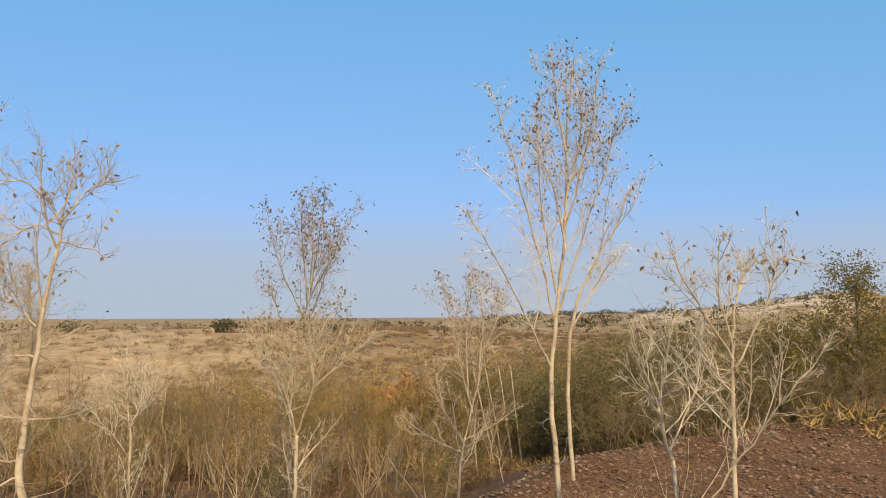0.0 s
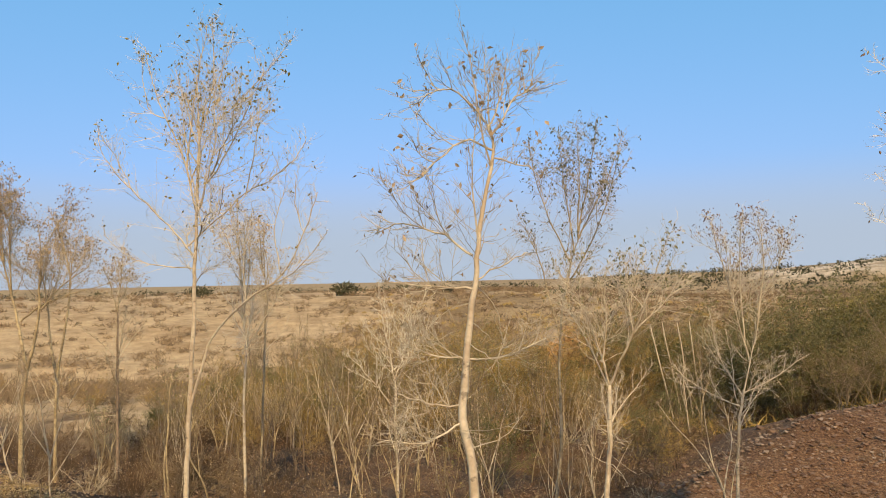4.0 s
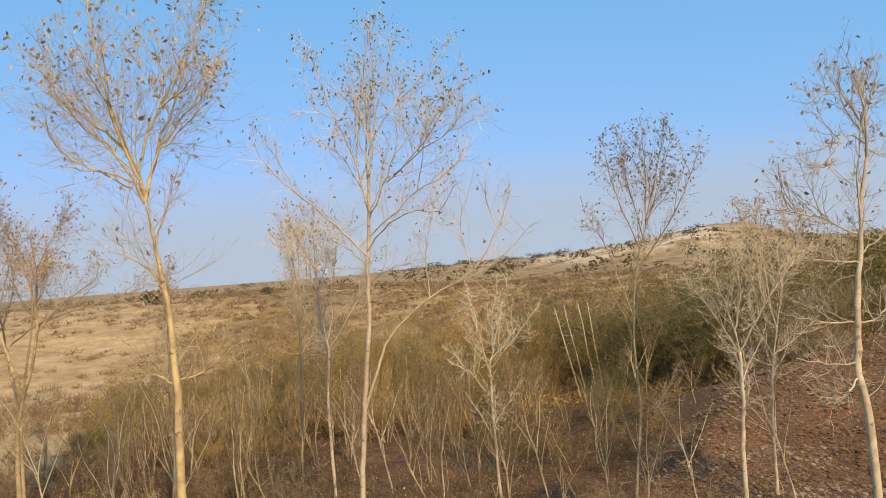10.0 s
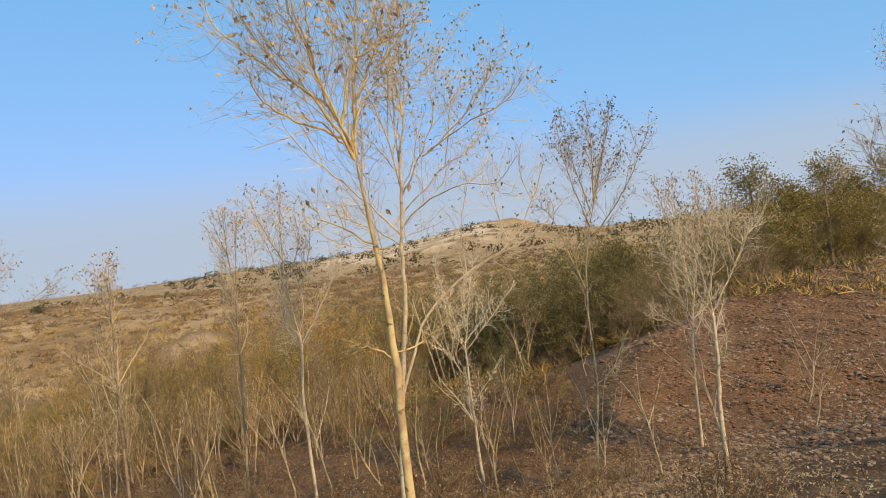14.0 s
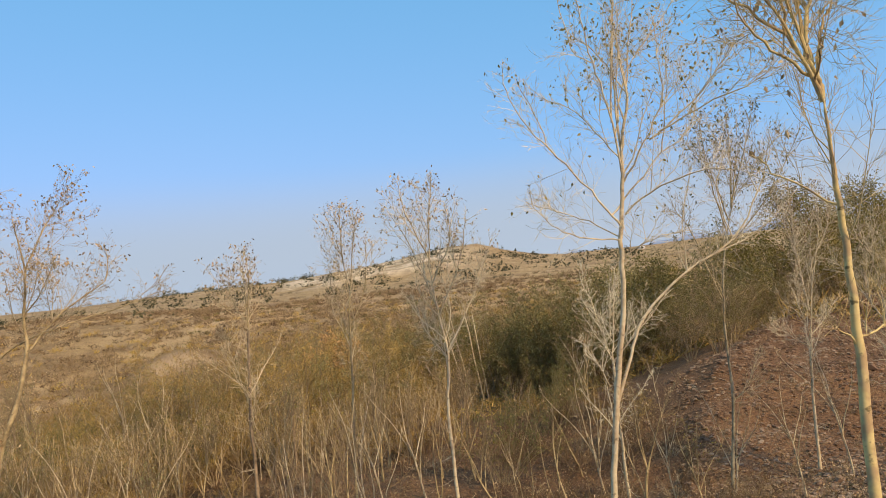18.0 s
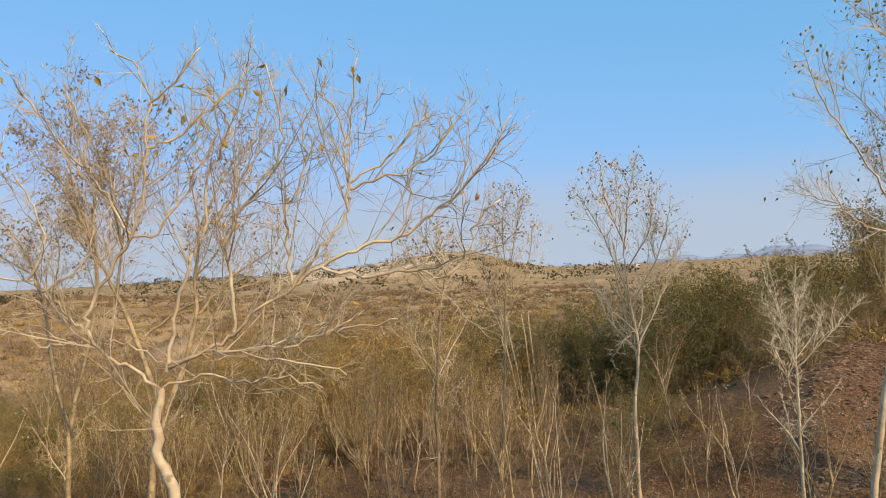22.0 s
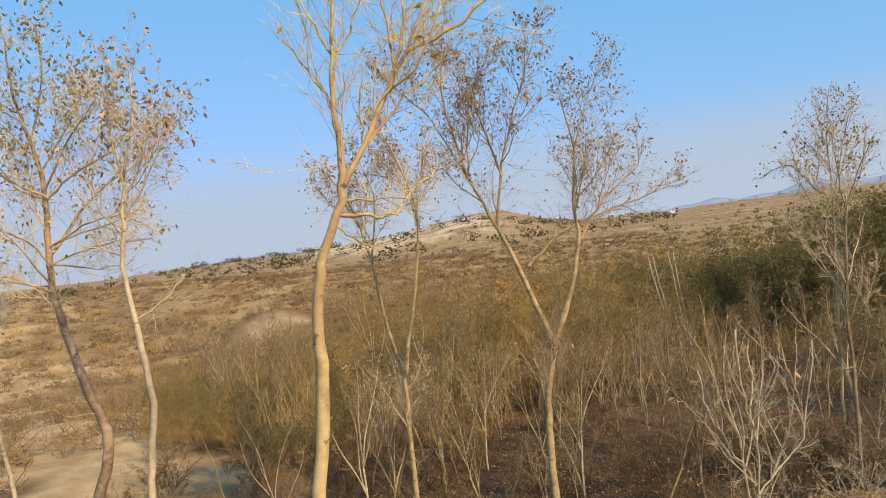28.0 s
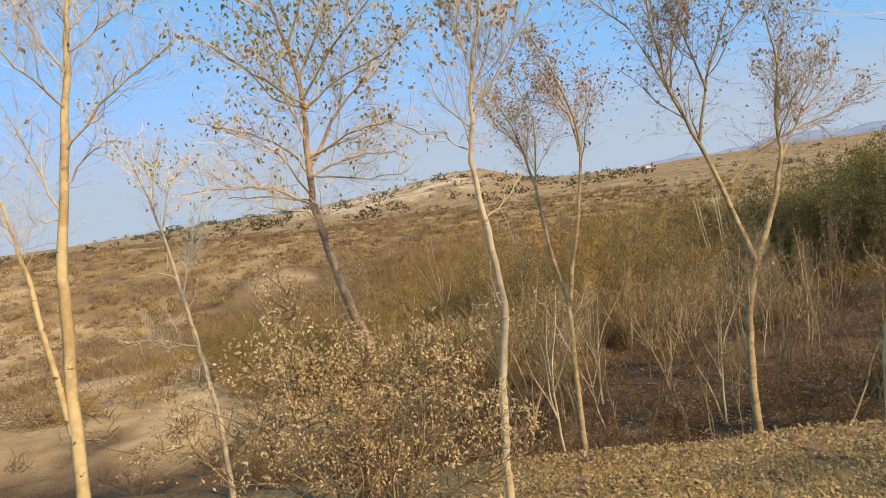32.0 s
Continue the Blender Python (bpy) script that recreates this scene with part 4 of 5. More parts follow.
hero_tree(-27.72, 17.95, 28, 0.058, "yellow", "yellow", 20, "yellow-barked tree with dark knots and upright bare forks", [
    [(-0.27, -2.79), (-0.14, -1.74), (-0.1, -1.19), (-0.03, -0.81), (0.17, -0.36), (0.2, 0.01), (0.21, 0.42), (0.24, 0.82), (0.28, 1.3)],
    ["stem", (0.18, -0.28), (0.4, 0.02), (0.63, 0.44), (0.82, 0.74), (1.06, 1.12)],
    [(0.2, -0.37), (0.38, -0.39), (0.67, -0.41)],
    [(0.1, -0.51), (0.22, -0.66), (0.38, -0.72)],
    [(0.43, 0.04), (0.74, 0.38), (1.12, 0.66)],
    [(0.21, 0.29), (0.04, 0.64), (-0.17, 0.92)],
    [(0.62, 0.4), (0.85, 0.53), (1.07, 0.95)],
    [(0.23, 0.66), (0.37, 0.92), (0.5, 1.27)],
    [-4, (0.19, -0.48), (0.51, -0.51), (0.80, -0.49), (1.17, -0.24), (1.48, -0.12)],
    [-4, (1.03, -0.32), (1.09, -0.10), (1.05, -0.00)],
    [-4, (0.13, 1.03), (0.05, 1.42), (-0.05, 1.67)],
    [-4, (0.50, 0.51), (0.59, 0.91), (0.65, 1.46), (0.71, 1.74)],
    [-4, (0.50, 0.51), (0.41, 1.00), (0.37, 1.31)],
    [-4, (0.63, 0.64), (1.03, 0.83), (1.37, 1.17), (1.61, 1.82)],
    [-4, (0.10, 0.68), (-0.01, 1.03), (-0.11, 1.28)],
    [-4, (0.34, -0.02), (0.30, 0.25), (0.33, 0.38)]])
hero_tree(-29.70, 25.30, 14, 0.09, "brown", "yellow_green", 1530, "leaning brown-barked tree with yellow-green leaves by the leafy bush", [
    [(0.1, -4.51), (0.51, -3.25), (0.28, -2.21), (0.07, -1.28), (0, -0.61), (0.04, 0.27), (0.02, 1.08), (-0.2, 2.06), (-0.23, 3.02)],
    [(0.04, -0.29), (0.63, 0.54), (1.27, 1.06), (2.04, 1.92)],
    [(0.07, 0.51), (-0.3, 0.71), (-0.63, 1.14), (-1.16, 1.65)],
    [(0.01, -0.86), (-0.54, -0.55), (-1.07, -0.49), (-1.74, -0.49)],
    [(0.02, -0.45), (0.7, -0.2), (1.44, -0.2)],
    [(0.04, 0.92), (0.36, 1.54), (0.89, 2.56)],
    [(0.02, -0.78), (-0.4, -0.08), (-1.04, 0.3)],
    [(0.06, -0.13), (0.9, 0.11), (1.34, 0.31)],
    [(0.04, 0.6), (0.56, 1.28), (1.3, 1.97)],
    [(-0.1, 1.66), (-0.58, 2.09), (-0.99, 2.43)],
    [(-0.05, 1.41), (0.28, 2.19), (0.37, 2.91)],
    [(0.07, -1.28), (-0.12, -0.93), (-0.72, -0.77)],
    [18, (0.03, -0.33), (-0.30, 0.11), (-0.81, 0.33), (-1.26, 0.46)],
    [18, (0.02, -0.73), (-0.56, -0.58), (-1.17, -0.53)],
    [18, (0.11, 0.46), (0.60, 0.80), (1.28, 1.05), (1.83, 1.47)],
    [18, (0.06, -0.17), (0.65, 0.07), (1.24, 0.17), (1.62, -0.04)],
    [18, (0.16, 1.09), (-0.24, 1.60), (-0.63, 2.10)],
    [18, (0.12, 0.54), (-0.42, 0.91), (-0.90, 1.28), (-1.33, 1.48)],
    [18, (0.11, -0.34), (0.73, -0.50), (1.39, -0.51)]])
hero_tree(-28.80, 22.05, 24, 0.052, "cream", "brown", 396, "curved cream-barked tree with bare upright twigs", [
    [(-0.14, -4.05), (-0.07, -3.13), (0.06, -2.24), (-0.01, -1.4), (-0.09, -0.75), (-0.04, -0.25), (0.03, 0.31), (0.23, 1.17), (0.23, 1.91)],
    [(0.01, -1.24), (0.3, -1.06), (0.49, -0.82)],
    [(-0.04, -0.25), (-0.32, 0.03), (-0.44, 0.36)],
    [(-0.03, -0.13), (0.35, 0.34), (0.81, 1.04)],
    [(0.03, 0.31), (-0.08, 0.95), (-0.14, 1.52)],
    [(-0.04, -0.5), (-0.31, -0.35), (-0.35, -0.21)],
    [(0.02, 0.12), (0.26, 0.66), (0.6, 1.38)]])
hero_tree(-31.30, 29.00, 4, 0.05, "cream", "yellow_green", 102, "thin leaning sapling with sparse bare twigs on the sand edge", [
    [(0.49, -4.49), (0.33, -3.11), (0.18, -2.07), (-0, -0.94), (-0.17, -0.12), (-0.4, 0.6)],
    [(-0, -0.94), (0.22, -0.26), (0.68, 0.4)],
    [(0.16, -2.17), (0.46, -1.3), (0.85, -0.54)],
    [(0.34, -3.01), (-0.29, -2.8), (-0.9, -2.68)],
    [(-0.09, -0.53), (0.04, 0.16), (0.24, 0.64)]])
hero_tree(-33.14, 23.47, 1, 0.078, "butter", "brown", 108, "yellow-barked tree with twin stems on the bank", [
    [(-0.05, -3.21), (0.04, -1.89), (0.12, -1.02), (0.32, 0.12), (0.46, 0.98), (0.55, 1.55), (0.69, 2.24)],
    ["stem", (-0.06, -2.88), (-0.16, -1.85), (-0.24, -1.14), (-0.30, -0.73), (-0.40, -0.09)],
    [(0.38, 0.41), (0.12, 0.71), (-0.14, 1.01), (-0.32, 1.46)],
    [(0.30, 0.01), (0.84, 0.55), (1.42, 0.94)],
    [(0.42, 0.81), (0.20, 1.22), (0.05, 1.56), (-0.00, 1.90)],
    [(0.46, 0.98), (0.84, 1.26), (1.26, 1.43)],
    [(0.17, -0.62), (0.00, -0.08), (-0.17, 0.45)],
    [(0.25, -0.34), (0.54, -0.02), (0.77, 0.08)],
    [(0.14, -0.67), (-0.09, -0.70), (-0.28, -0.90)],
    [(0.50, 1.21), (0.77, 1.55), (1.06, 2.02)],
    [(0.51, 1.33), (0.44, 1.78), (0.40, 2.24)]])
hero_tree(0.50, 22.20, 9, 0.05, "cream", "red_brown", 700, "slim pale sapling at the foot of the red mound", [
    [(-0.15, -6.12), (-0.06, -4.3), (0.06, -3.48)],
    [(0.06, -3.48), (0.45, -1.91), (0.7, -0.42)],
    [(0.06, -3.48), (-0.44, -2.52), (-0.71, -1.31)],
    [(0.06, -3.41), (0.72, -3.1), (1.58, -2.49)],
    [(0.29, -2.66), (-0.11, -1.01), (-0.23, 0.35)],
    [(-0.02, -3.71), (-0.9, -3.28), (-1.64, -2.68)],
    [(0.45, -1.91), (0.64, -0.12), (0.52, 1.17)],
    [(-0.11, -1.01), (-0.38, 0.2), (-0.59, 1.12)],
    [(0.16, -2.21), (0.13, -0.11), (0.23, 1.17)],
    [(0.47, -1.31), (1, -0.12), (1.09, 0.63)]])
hero_tree(-24.55, 17.09, 50, 0.024, "cream", "brown", 4, "bare pale sapling with long stems rising from one fork", [
    [(-0.01, -3.45), (0, -3.14)],
    [(0, -3.14), (0.02, -2.67), (-0.02, -2.29), (-0.03, -1.71)],
    [(-0, -3.05), (-0.15, -2.79), (-0.32, -2.41), (-0.35, -2.07)],
    [(0, -3.14), (0.23, -2.87), (0.4, -2.66), (0.53, -1.95)],
    [(-0.01, -2.53), (0.05, -2.2), (0.05, -1.91)]])
hero_tree(-16.30, 22.30, 54, 0.045, "dun", "brown", 260, "thin brown tree with a small crown of withered leaves", [
    [(-0.31, -6.88), (-0.21, -4.45), (-0.2, -2.92), (-0.04, -1.09)],
    [(-0.04, -1.09), (-0.13, -0.22), (-0.13, 0.64)],
    [(-0.04, -1.09), (0.23, -0.39), (0.53, 0.19)],
    [(-0.11, -0.87), (-0.56, -0.58), (-0.91, -0.08), (-1.44, -0.21)],
    [(-0.18, -2.7), (-0.7, -1.77), (-1.12, -1.04)],
    [(-0.18, -3.14), (0.17, -2.63), (0.41, -2.12)]])
hero_tree(2.60, 9.00, 16, 0.032, "cream", "brown", 60, "slim bare sapling with long curving limbs close to the bank", [
    [(0.6, -1.98), (0.63, -1.12), (0.63, -0.32)],
    [(0.63, -0.32), (0.5, 0.24), (0.54, 0.85)],
    [(0.65, -0.57), (0.96, -0.01), (1.15, 0.61), (1.44, 0.59)],
    [(0.64, -0.51), (0.25, 0.18), (-0.01, 0.7)],
    [(0.37, -1.99), (0.8, -1.36), (1.16, -0.81), (1.52, -0.32)],
    [(0.63, -0.26), (0.74, 0.37), (0.92, 0.68)],
    [(0.64, -0.88), (0.3, -0.39), (0.16, -0.01)]])
hero_tree(1.90, 10.20, 11, 0.03, "cream", "brown", 20, "thin bare sapling with wavy limbs on the bank", [
    [(0.99, -2.24), (0.9, -1.62), (0.82, -1.14)],
    [(0.82, -1.14), (0.65, -0.65), (0.46, -0.08)],
    [(0.82, -1.14), (0.93, -0.43), (1.05, 0.13)],
    [(0.93, -1.69), (1.22, -1.13), (1.37, -0.57), (1.42, -0.15)],
    [(0.84, -1.21), (0.57, -0.93), (0.3, -0.72)]])


# ---- saplings in the hollow ----
SAPLINGS = [
    sapling(11, 4.6, 0.036, "cream", "brown", 40, "slim pale bare sapling among brown scrub", 0.4, 5),
    sapling(12, 5.4, 0.038, "tan", "brown", 120, "tan sapling with a few withered leaves in the hollow", 0.3, 5),
    sapling(13, 3.8, 0.028, "cream", "brown", 0, "leafless pale sapling in dry brush", 0.5, 5),
    sapling(14, 5.0, 0.034, "grey", "olive", 160, "grey sapling with thin olive leaves in the hollow", 0.35, 5),
    sapling(15, 4.2, 0.03, "tan", "yellow_green", 60, "tan sapling with upswept twigs in dry brush", 0.3, 6),
    sapling(16, 6.0, 0.042, "dun", "brown", 60, "tall slim bare sapling in the hollow", 0.22, 5),
]
rnd = random.Random(7)
FIXED = [(-7.85, 20.4, 1), (-5.8, 24.7, 0), (0.15, 20.95, 0), (4.4, 21.4, 2), (6.5, 23.5, 2), (-15.6, 18.3, 2), (-18.3, 34.4, 0), (-20.1, 35.2, 4), (-20.9, 35.7, 0), (-16.7, 17.8, 2), (-18.0, 29.6, 0), (-17.5, 32.0, 1),
         (4.2, 15.5, 0), (3.4, 17.5, 2), (-14.2, 23.5, 4), (-9.5, 24.0, 4), (-24.5, 27.5, 0), (-25.5, 31.5, 2), (-19.5, 22.3, 2)]
for n, (x, y, k) in enumerate(FIXED):
    again(SAPLINGS[k], x, y, rnd.uniform(0, 360), rnd.uniform(0.8, 1.1), rnd.uniform(-4, 4))
for k, (x, y) in enumerate([(-10.5, 27.0), (-6.8, 31.0), (-2.8, 29.0), (-13.0, 33.0), (-16.5, 38.0), (-8.0, 37.5)]):
    place(SAPLINGS[k], x, y, 40 * k)


# the front edge of the thickets beyond the bare floor of the hollow
EDGE = np.array([(-60, 60, 0), (-30, 52, 0), (-24, 45, 0), (-14, 44, 0), (-6, 43.5, 0), (-4, 45, 0), (-1, 50.5, 0), (4, 52, 0), (6.5, 48, 0), (8, 44.5, 0), (14, 41, 0), (40, 45, 0)])


def behind_edge(x, y):
    return y - float(np.interp(x, EDGE[:, 0], EDGE[:, 1]))


def on_mound(x, y):
    h, _ = along(RIDGE, np.array([x]), np.array([y]))
    return h[0] < 1.5 and x > -1.0


def from_track(x, y):
    return along(TRACK, np.array([x]), np.array([y]))[0][0]


def scatter(rnd, count, left, right, low, high, keep):
    """Places in a stretch of the plan where keep says so."""
    while count:
        x, y = rnd.uniform(left, right), rnd.uniform(low, high)
        if keep(x, y):
            count -= 1
            yield x, y


def floor_of_hollow(x, y):
    return from_track(x, y) > 15.5 and behind_edge(x, y) < -0.5 and not on_mound(x, y)


for x, y in scatter(rnd, 30, -27, 3, 18, 46, lambda x, y: floor_of_hollow(x, y) and not (x < -22 and rnd.random() < 0.6)):
    again(SAPLINGS[rnd.choice((0, 0, 1, 2, 2, 3, 4, 5))], x, y, rnd.uniform(0, 360), rnd.uniform(0.55, 1.0), rnd.uniform(-6, 6))
for x, y in scatter(rnd, 40, -24, 12, 42, 62, lambda x, y: behind_edge(x, y) > -1 and not on_mound(x, y)):
    again(SAPLINGS[rnd.choice((0, 1, 1, 3, 4, 5))], x, y, rnd.uniform(0, 360), rnd.uniform(0.9, 1.35), rnd.uniform(-5, 5))

# ---- brush ----
BRUSH = [
    shrub(21, 1.9, 7, TWIG["grey"], "brown", 0, "bare brush with thin crooked stems", "brush", 0.8, 0.06, 5, None, "dead_brush", 4, 0.72),
    shrub(22, 1.5, 9, TWIG["brown"], "brown", 60, "tangled brown leafless brush", "brush", 1.1, 0.06, 7, SCRUB["brown"], "dead_brush", 7),
    shrub(23, 2.3, 5, TWIG["grey"], "brown", 10, "tall thin bare brush", "brush", 0.7, 0.06, 5, None, "dead_brush", 3, 0.72),
    shrub(24, 2.4, 10, TWIG["grey"], "olive", 120, "ochre bush with fine dry twigs", "brush", 0.9, 0.05, 10, SCRUB["ochre"], "shrub", 10),
    shrub(25, 2.0, 10, TWIG["brown"], "brown", 160, "reddish-brown bush of fine dry twigs", "brush", 1.0, 0.05, 10, SCRUB["brown"], "shrub", 10),
    shrub(26, 2.6, 11, TWIG["grey"], "dull", 2200, "dull green bush with small leaves", "brush", 0.85, 0.07, 10, SCRUB["green"], "shrub", 9),
    shrub(27, 1.3, 8, TWIG["tan"], "brown", 0, "dead pale brush with curling bare twigs", "brush", 1.2, 0.05, 6, None, "dead_brush", 3, 0.72),
]
DEAD = shrub(28, 1.6, 12, TWIG["grey"], "brown", 0, "dead greyish bush of long curling bare twigs", "brush", 1.3, 0.05, 7, None, "dead_brush", 4, 0.8)
place(DEAD, -14.5, 25.6, 10, 1.2)
for k, (x, y) in enumerate([(-14.0, 20.5), (-19.0, 24.0), (-12.0, 21.0), (-7.0, 38.0), (-15.0, 25.0), (-19.5, 44.0), (-17.0, 22.0)]):
    place(BRUSH[k], x, y, 50 * k)


def beside(rnd, s0, s1, d0, d1):
    """A place at a stretch of the track, some metres to its right-hand side."""
    s, d = rnd.uniform(s0, s1), rnd.uniform(d0, d1)
    i = min(int(s), len(TRACK) - 2)
    a, b = TRACK[i], TRACK[i + 1]
    p, e = a + (b - a) * (s - i), (b - a)[:2] / np.hypot(*(b - a)[:2])
    return p[0] + e[1] * d, p[1] - e[0] * d


# low dead brush along the foot of the bank
for n in range(70):
    x, y = beside(rnd, 1.2, 4.4, 11.5, 19.0)
    if not (x < -25 and rnd.random() < 0.6) and x < -4:
        again(BRUSH[rnd.choice((0, 1, 1, 2, 6, 6))], x, y, rnd.uniform(0, 360), rnd.uniform(0.55, 1.1), rnd.uniform(-6, 6))
for x, y, s in [(-15.0, 23.6, 1.25), (-14.0, 24.6, 1.1), (-15.9, 24.8, 1.1), (-13.2, 23.9, 1.2)]:
    again(DEAD, x, y, 70 * s + 9 * x, s)
# dark brush in the ditch behind the flat
for n in range(56):
    x, y = beside(rnd, 3.3, 4.4, 14.8, 22.0)
    again(BRUSH[rnd.choice((1, 1, 4, 0))], x, y, rnd.uniform(0, 360), rnd.uniform(0.5, 0.95), rnd.uniform(-6, 6))
# thin brush over the floor of the hollow
for x, y in scatter(rnd, 62, -22, 3, 20, 43, floor_of_hollow):
    again(BRUSH[rnd.choice((0, 0, 1, 1, 2, 4, 6))], x, y, rnd.uniform(0, 360), rnd.uniform(0.5, 1.1), rnd.uniform(-6, 6))
# brown brush at the foot of the mound
for x, y in scatter(rnd, 34, -7, 4, 27, 41, lambda x, y: not on_mound(x, y)):
    again(BRUSH[rnd.choice((1, 1, 3, 4, 4))], x, y, rnd.uniform(0, 360), rnd.uniform(0.6, 1.1), rnd.uniform(-6, 6))
for x, y in scatter(rnd, 46, -29, -20.5, 27, 38, lambda x, y: from_track(x, y) > 17):
    again(BRUSH[rnd.choice((0, 1, 1, 4, 4))], x, y, rnd.uniform(0, 360), rnd.uniform(0.5, 0.95), rnd.uniform(-6, 6))
# soft low bushes on the sand
for x, y in scatter(rnd, 46, -50, -18, 38, 72, lambda x, y: behind_edge(x, y) > -8 and x < -16 - 0.25 * (y - 40)):
    again(BRUSH[rnd.choice((1, 4, 4, 3))], x, y, rnd.uniform(0, 360), rnd.uniform(0.5, 1.0), rnd.uniform(-5, 5))
for x, y in scatter(rnd, 26, -32, -3, 20, 40, lambda x, y: from_track(x, y) > 20 and x < -12):
    again(BRUSH[rnd.choice((1, 4, 4))], x, y, rnd.uniform(0, 360), rnd.uniform(0.6, 1.0), rnd.uniform(-5, 5))


TALL = [
    shrub(91, 5.4, 11, TWIG["grey"], "olive", 400, "tall ochre thicket of fine twigs in the hollow", "tall thickets", 0.75, 0.07, 17, SCRUB["ochre"], "thicket", 13, 0.95),
    shrub(92, 5.6, 10, TWIG["grey"], "olive", 1800, "tall olive thicket of fine twigs and small leaves", "tall thickets", 0.7, 0.07, 16, SCRUB["olive"], "thicket", 12, 0.95),
    shrub(93, 5.0, 11, TWIG["dusk"], "dull", 2900, "tall dull green thicket with small leaves", "tall thickets", 0.9, 0.085, 16, SCRUB["green"], "thicket", 10, 0.95),
    shrub(94, 4.6, 11, TWIG["grey"], "brown", 300, "tall brown thicket of bare fine twigs", "tall thickets", 0.9, 0.06, 15, SCRUB["fawn"], "thicket", 12, 0.95),
]
for k, (x, y) in enumerate([(-11.5, 46.5), (-4.0, 47.0), (7.5, 48.0), (-13.5, 50.0)]):
    place(TALL[k], x, y, 80 * k)
BRANCHY = [
    shrub(95, 4.2, 8, TWIG["tan"], "olive", 120, "ochre shrub with crooked pale branches in plain view", "tall thickets", 0.9, 0.06, 9, SCRUB["ochre"], "branchy_shrub", 8, 1.2),
    shrub(96, 4.8, 6, TWIG["tan"], "olive", 200, "tall thin-crowned shrub with crooked tan branches", "tall thickets", 0.75, 0.06, 9, SCRUB["fawn"], "branchy_shrub", 8, 1.3),
]
for k, (x, y) in enumerate([(-10.5, 42.5), (-16.5, 42.0)]):
    place(BRANCHY[k], x, y, 80 * k)
for x, y in scatter(rnd, 34, -24, 0, 36, 48, lambda x, y: -4.5 < behind_edge(x, y) < 1.5):
    again(BRANCHY[rnd.choice((0, 0, 1))], x, y, rnd.uniform(0, 360), rnd.uniform(0.6, 1.15) * (0.75 if x < -17 else 1.0), rnd.uniform(-8, 8))
for x, y in scatter(rnd, 120, -27, 16, 43, 64, lambda x, y: 0 < behind_edge(x, y) < 16 and not on_mound(x, y) and not (abs(x + 2.4) < 1.3 and y < 58) and rnd.random() < 1.1 - 0.05 * behind_edge(x, y)):
    if x < -16:
        k, s = rnd.choice((0, 1, 1, 2)), rnd.uniform(0.4, 0.7)
    elif x < 0:
        k, s = rnd.choice((0, 0, 0, 0, 1, 3)), rnd.uniform(0.8, 1.35)
    else:
        k, s = rnd.choice((0, 1, 1, 2, 2)), rnd.uniform(1.0, 1.45)
    again(TALL[k], x, y, rnd.uniform(0, 360), s, rnd.uniform(-6, 6))
for x, y in scatter(rnd, 90, -27, 9, 41, 50, lambda x, y: -2.5 < behind_edge(x, y) < 2.5 and not on_mound(x, y) and not (2 < x < 6)):
    again(BRUSH[rnd.choice((1, 3, 4, 4) if x > -14 else (3, 3, 3, 5))], x, y, rnd.uniform(0, 360), rnd.uniform(0.6, 1.2), rnd.uniform(-6, 6))
# two dark bushes that stand alone nearer the bank
for x, y, k, s in [(-6.4, 29.5, 2, 0.72), (-0.6, 35.0, 2, 0.62), (0.9, 36.6, 2, 0.66)]:
    again(TALL[k], x, y, 40 * s + x, s)


def thicket_stuff(mat, count, left, right, low, high, tall, seed, label, wood="dusk"):
    """Far thickets: crooked thin stems with heads of fine twigs, the stems in one mesh and the twigs in another."""
    rnd, s, t = random.Random(seed), Shape(), Shape()
    for x, y in scatter(rnd, count, left, right, low, high, lambda x, y: behind_edge(x, y) > 10 and not on_mound(x, y) and not (abs(x + 2.4) < 1.4 and y < 58)):
        z, h = ground_at(x, y), tall * rnd.uniform(0.5, 1.2)
        for _ in range(7):
            p = Vector((x + rnd.gauss(0, 0.25), y + rnd.gauss(0, 0.25), z - 0.05))
            way = Vector((rnd.gauss(0, 0.5), rnd.gauss(0, 0.5), 1)).normalized()
            mid = p + way * h * rnd.uniform(0.3, 0.45)
            top = mid + (way + random_way(rnd) * 0.6).normalized() * h * rnd.uniform(0.3, 0.5)
            t.blade(p, mid, 0.016, rnd)
            t.blade(mid - (mid - p) * 0.05, top, 0.013, rnd)
            for _ in range(26):
                q = mid.lerp(top, rnd.uniform(-0.35, 1.0))
                s.blade(q, q + (way * 0.5 + random_way(rnd)).normalized() * rnd.uniform(0.2, 0.5), 0.011, rnd)
    tagged(s.object("thicket", mat, None, "", False), label, "thicket", kind="stuff")
    tagged(t.object("thicket_stems", TWIG[wood], None, "", False), "bare crooked stems standing close in the thickets", "thicket", kind="stuff")


thicket_stuff(SCRUB["ochre"], 260, -22, 45, 50, 110, 3.6, 45, "ochre thickets of dry twigs in the hollow", "grey")
thicket_stuff(SCRUB["fawn"], 260, -30, 50, 52, 120, 3.0, 46, "brown leafless thickets in the hollow", "grey")
thicket_stuff(SCRUB["green"], 170, 0, 60, 46, 110, 3.4, 47, "dull green thickets in the hollow")


